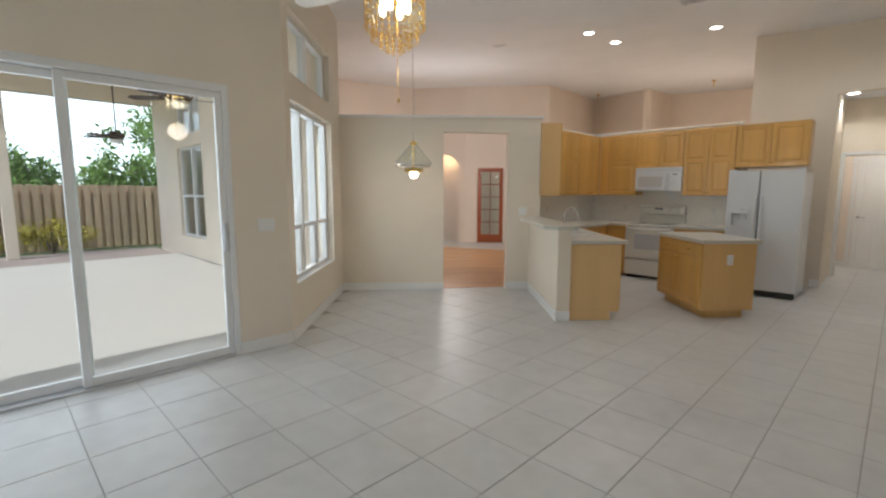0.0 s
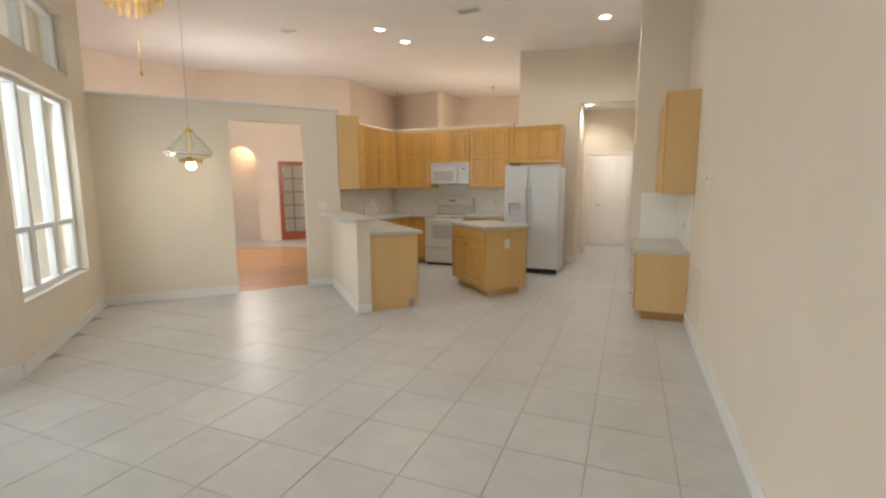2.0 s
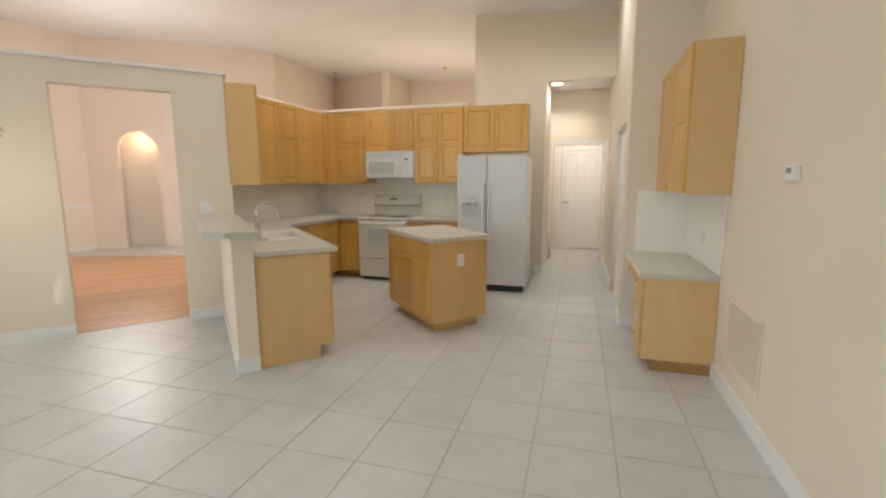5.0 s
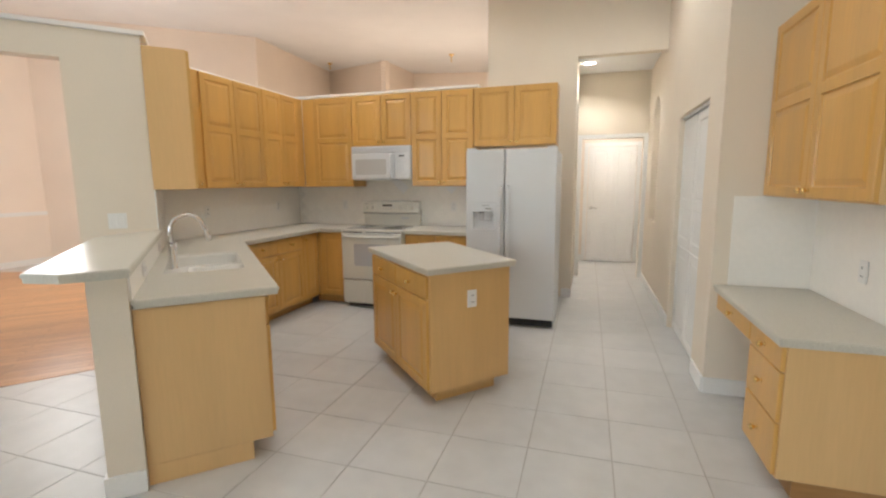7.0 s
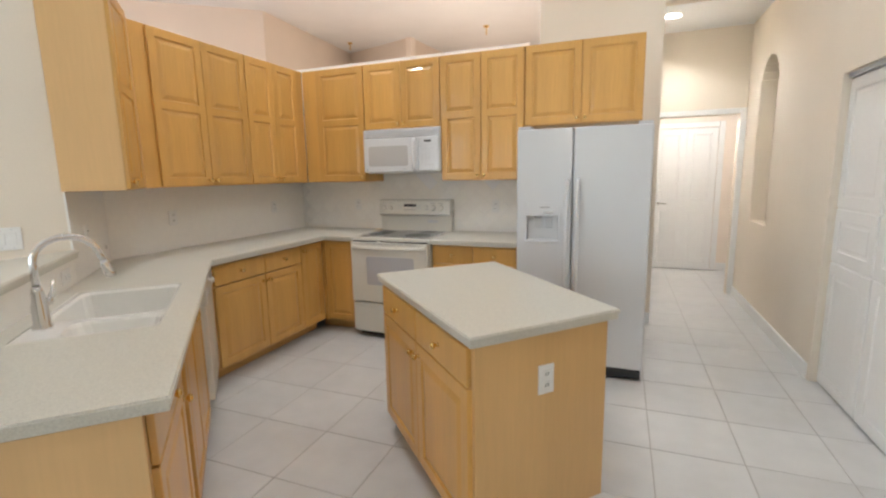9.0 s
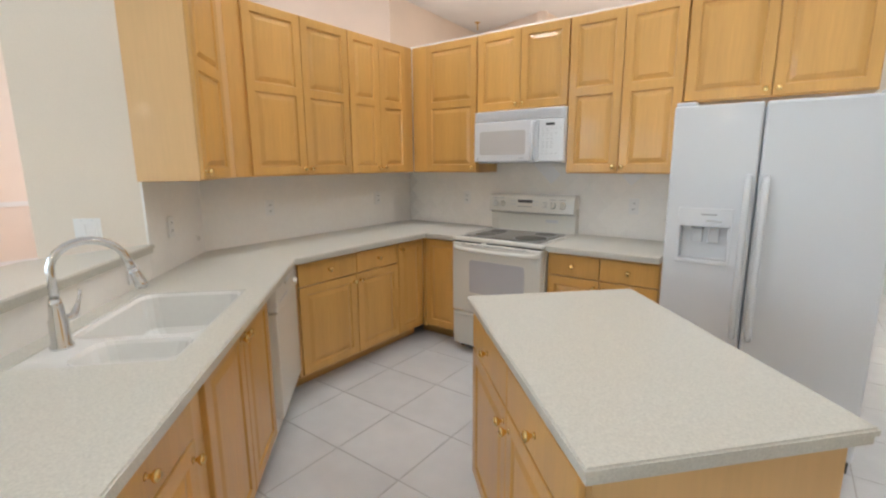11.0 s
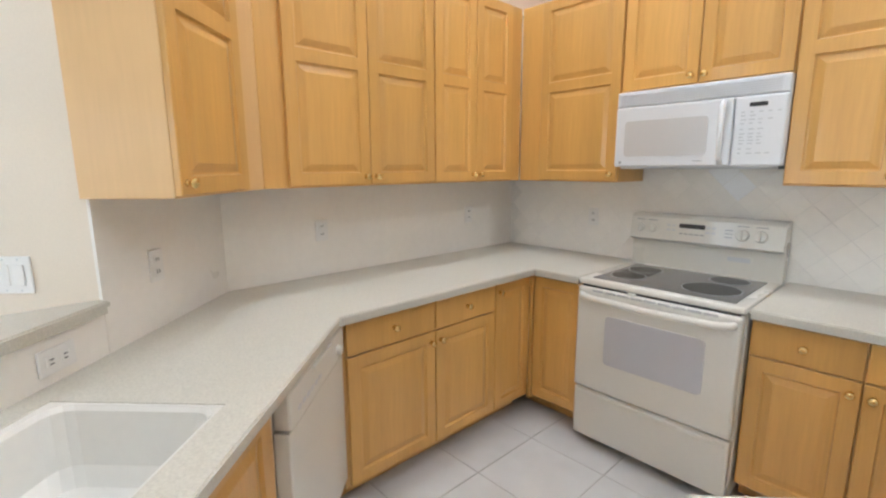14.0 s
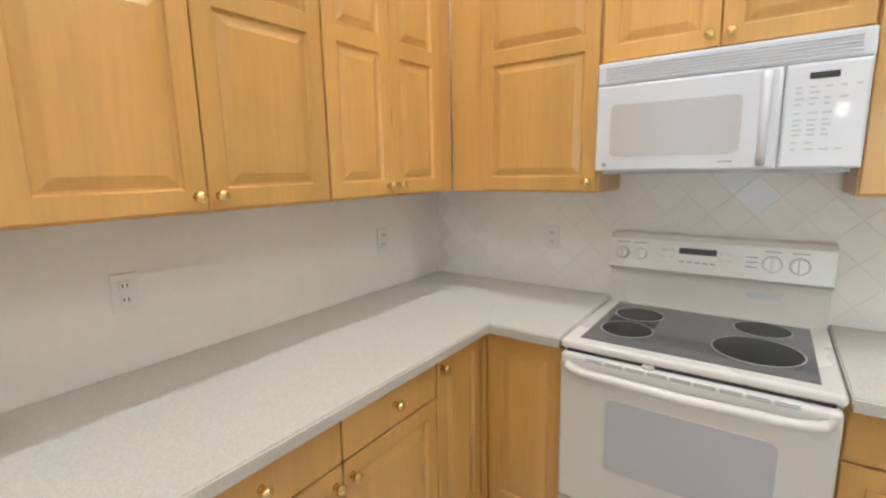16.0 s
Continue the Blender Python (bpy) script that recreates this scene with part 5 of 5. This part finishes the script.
def shrub(name, x, y, z, size, count, material, label, leaf=0.1, seed=1):
    rng = random.Random(seed)
    s = thing(name, pose(x, y, z), label, "shrub")
    st = bmesh.new()
    for k in range(5):
        a = k * 1.3
        tube([(0, 0, 0), (0.15 * math.cos(a) * size[0], 0.15 * math.sin(a) * size[1], size[2] * 0.4), (0.4 * math.cos(a) * size[0], 0.4 * math.sin(a) * size[1], size[2] * 0.9)], 0.02, 6, st, [0.03, 0.02, 0.008])
    part("stems", st, BARK, s)
    me = leaf_cloud(rng, (0, 0, size[2] * 0.62), (size[0], size[1], size[2] * 0.45), count, leaf)
    me.materials.append(material)
    lv = new("leaves", me)
    lv.parent = s


for i, (x, y, sz) in enumerate(((-17.6, -1.8, 1.9), (-17.9, 0.3, 2.1), (-17.5, 2.2, 1.8), (-17.7, 4.2, 2.0), (-17.8, 6.2, 1.8))):
    shrub("hedge_shrub", x, y, -0.16, (1.1, 1.4, 2.2 + 0.2 * sz), 4200, LEAF, "tall green hedge shrub behind the fence", 0.11, i + 1)
shrub("garden_shrub", -14.65, 2.35, -0.16, (0.55, 0.7, 0.85), 1100, LEAF2, "low yellow-green garden shrub before the fence", 0.06, 11)
shrub("garden_shrub", -14.7, 0.9, -0.16, (0.4, 0.5, 0.6), 700, LEAF2, "small yellow-green garden shrub before the fence", 0.06, 12)


def tree(x, y, h, seed):
    rng = random.Random(seed)
    t = thing("garden_tree", pose(x, y, -0.16), "slender garden tree with a loose green crown", "tree")
    bm = bmesh.new()
    tube([(0, 0, 0), (0.05, 0.03, h * 0.35), (-0.04, 0.08, h * 0.7), (0.05, 0.0, h)], 0.1, 9, bm, [0.13, 0.10, 0.07, 0.02])
    for k in range(7):
        a, z = k * 2.4, h * (0.4 + 0.08 * k)
        tube([(0, 0.04, z), (0.5 * math.cos(a), 0.5 * math.sin(a), z + 0.4), (1.1 * math.cos(a), 1.1 * math.sin(a), z + 0.6)], 0.04, 6, bm, [0.045, 0.03, 0.008])
    part("trunk", bm, BARK, t)
    me = leaf_cloud(rng, (0, 0, h * 0.75), (1.5, 1.6, h * 0.34), 3600, 0.12)
    me.materials.append(LEAF)
    c = new("crown", me)
    c.parent = t


tree(-19.5, -0.2, 6.2, 21), tree(-21.5, -3.8, 7.0, 22), tree(-20.5, 7.0, 6.0, 23)


def neighbour():
    n = thing("neighbour_house", pose(-44, -6.0, -0.16), "single-storey neighbour house with a grey hipped roof", "house")
    part("wall", box((-5, -9, 0), (5, 9, 2.9)), STUCCO, n)
    bm = bmesh.new()
    base = [bm.verts.new(p) for p in ((-5.6, -9.6, 2.85), (5.6, -9.6, 2.85), (5.6, 9.6, 2.85), (-5.6, 9.6, 2.85))]
    r0, r1 = bm.verts.new((0, -4.5, 5.2)), bm.verts.new((0, 4.5, 5.2))
    bm.faces.new(base), bm.faces.new((base[0], base[1], r0)), bm.faces.new((base[1], base[2], r1, r0)), bm.faces.new((base[2], base[3], r1)), bm.faces.new((base[3], base[0], r0, r1))
    part("roof", bm, ROOF, n)


neighbour()


def patio_fan(x, y, z, top, label):
    f = thing("patio_fan", pose(x, y, 0), label, "ceiling fan", "patio ceiling fans")
    part("canopy", lathe([(0.07, top), (0.06, top - 0.05), (0.02, top - 0.07), (0.0, top - 0.07)], 18), BRONZE, f)
    part("downrod", tube([(0, 0, z + 0.08), (0, 0, top - 0.05)], 0.014, 8), BRONZE, f)
    part("motor", lathe([(0.0, z + 0.12), (0.07, z + 0.11), (0.16, z + 0.05), (0.17, z), (0.12, z - 0.06), (0.0, z - 0.06)], 24), BRONZE, f)
    part("light_bowl", lathe([(0.11, z - 0.06), (0.13, z - 0.09), (0.09, z - 0.14), (0.0, z - 0.155)], 20), TRIM, f)
    for k in range(5):
        b = part("blade", prism([(0.2, -0.06), (0.62, -0.075), (0.68, 0), (0.62, 0.075), (0.2, 0.06)], -0.005, 0.005, (), 0.002), BRONZE, f)
        b.matrix_local = pose(0, 0, z - 0.01, 0, 0, 72 * k + 15) @ pose(0, 0, 0, 11, 0, 0)


patio_fan(-6.6, 3.25, 2.78, 4.02, "dark bronze patio ceiling fan with a white light bowl")
patio_fan(-11.5, 3.36, 2.66, 4.02, "dark bronze patio ceiling fan farther out on the patio")

tagged(part("sky_backdrop", box((-95.5, -160, -0.16), (-95, 160, 80)), SKYCARD), kind="structure")

# ---- floor tiles ----
TX, TY, JT = 0.4345, 0.4345, 0.005
tile_bm = box((-TX / 2 + JT / 2, -TY / 2 + JT / 2, -0.006), (TX / 2 - JT / 2, TY / 2 - JT / 2, 0.0), 0.0015, 1)
floor_ob = bpy.data.objects["floor"]
tile_me = bpy.data.meshes.new("tile")
tile_bm.to_mesh(tile_me)
tile_bm.free()
tile_me.materials.append(TILE)


def on_tiles(x, y):
    """True for plan points that are paved with tile inside the house."""
    if y < JOG:
        if not -3.6 < x < RIGHT + 0.2:
            return x < -3.6 and y - x < 10.3 and x + y > -0.3 and y > 3.0
        return y - x < 10.4
    return -3.75 < x < 1.2 if y < 11.9 else -1.8 < x < 2.1 and y < 13.9


near, rest = [], []
for i in range(-30, 14):
    for j in range(-25, 17):
        x, y = -2.33 + (i + 0.5) * TX, 7.525 + (j + 0.5) * TY
        if on_tiles(x, y):
            (near if (0.2 < y < 9.4 and -2.9 < x < 1.4) else rest).append((x, y))
near.sort(key=lambda p: (p[0] + 0.6) ** 2 + (p[1] - 5.0) ** 2)
rest += near[300:]
for x, y in near[:300]:
    t = new("tile", tile_me)
    t.parent = floor_ob
    t.matrix_local = Matrix.Translation((x, y, 0))
verts, faces = [], []
for x, y in rest + [(-11 + 0.43 * i, 9.0 + 0.43 * j) for i in range(24) for j in range(19) if not (-11 + 0.43 * i > -3.95 and 9.0 + 0.43 * j < 11.2)]:
    k = len(verts)
    hx, hy = TX / 2 - JT / 2, TY / 2 - JT / 2
    verts += [(x + a, y + b, z) for z in (0, -0.006) for a, b in ((-hx, -hy), (hx, -hy), (hx, hy), (-hx, hy))]
    faces += [(k, k + 1, k + 2, k + 3)] + [(k + a, k + 4 + a, k + 4 + (a + 1) % 4, k + (a + 1) % 4) for a in range(4)]
me = bpy.data.meshes.new("outer_tiles")
me.from_pydata(verts, [], faces)
me.materials.append(TILE)
ot = new("outer_tiles", me)
ot.parent = floor_ob
tagged(ot, kind="stuff")

# ---- diagonal wall tiles behind the range ----
WT = 0.111 * math.sqrt(2) / 2
wall_tiles = []
for glaze in (SPLASH, SPLASH2):
    bm = box((-0.0543, -0.0016, -0.0543), (0.0543, 0.002, 0.0543), 0.0007, 1)
    me = bpy.data.meshes.new("wall_tile")
    bm.to_mesh(me)
    bm.free()
    me.materials.append(glaze)
    wall_tiles.append(me)
rng = random.Random(8)
for i in range(-18, 12):
    for j in range(-6, 2):
        x, z = -2.10 + i * WT, 1.385 + j * WT
        if (i + j) % 2 or not LEFT - 0.03 < x < -1.17 or not 0.90 < z < 1.47:
            continue
        t = new("wall_tile", wall_tiles[(i, j) in ((0, 0), (-1, 1), (8, 0))])
        t.parent = range_splash
        t.matrix_local = pose(x, BACK - SP, z, 0, 45, 0) @ pose(0, 0, 0, rng.uniform(-0.25, 0.25), 0, rng.uniform(-0.25, 0.25))
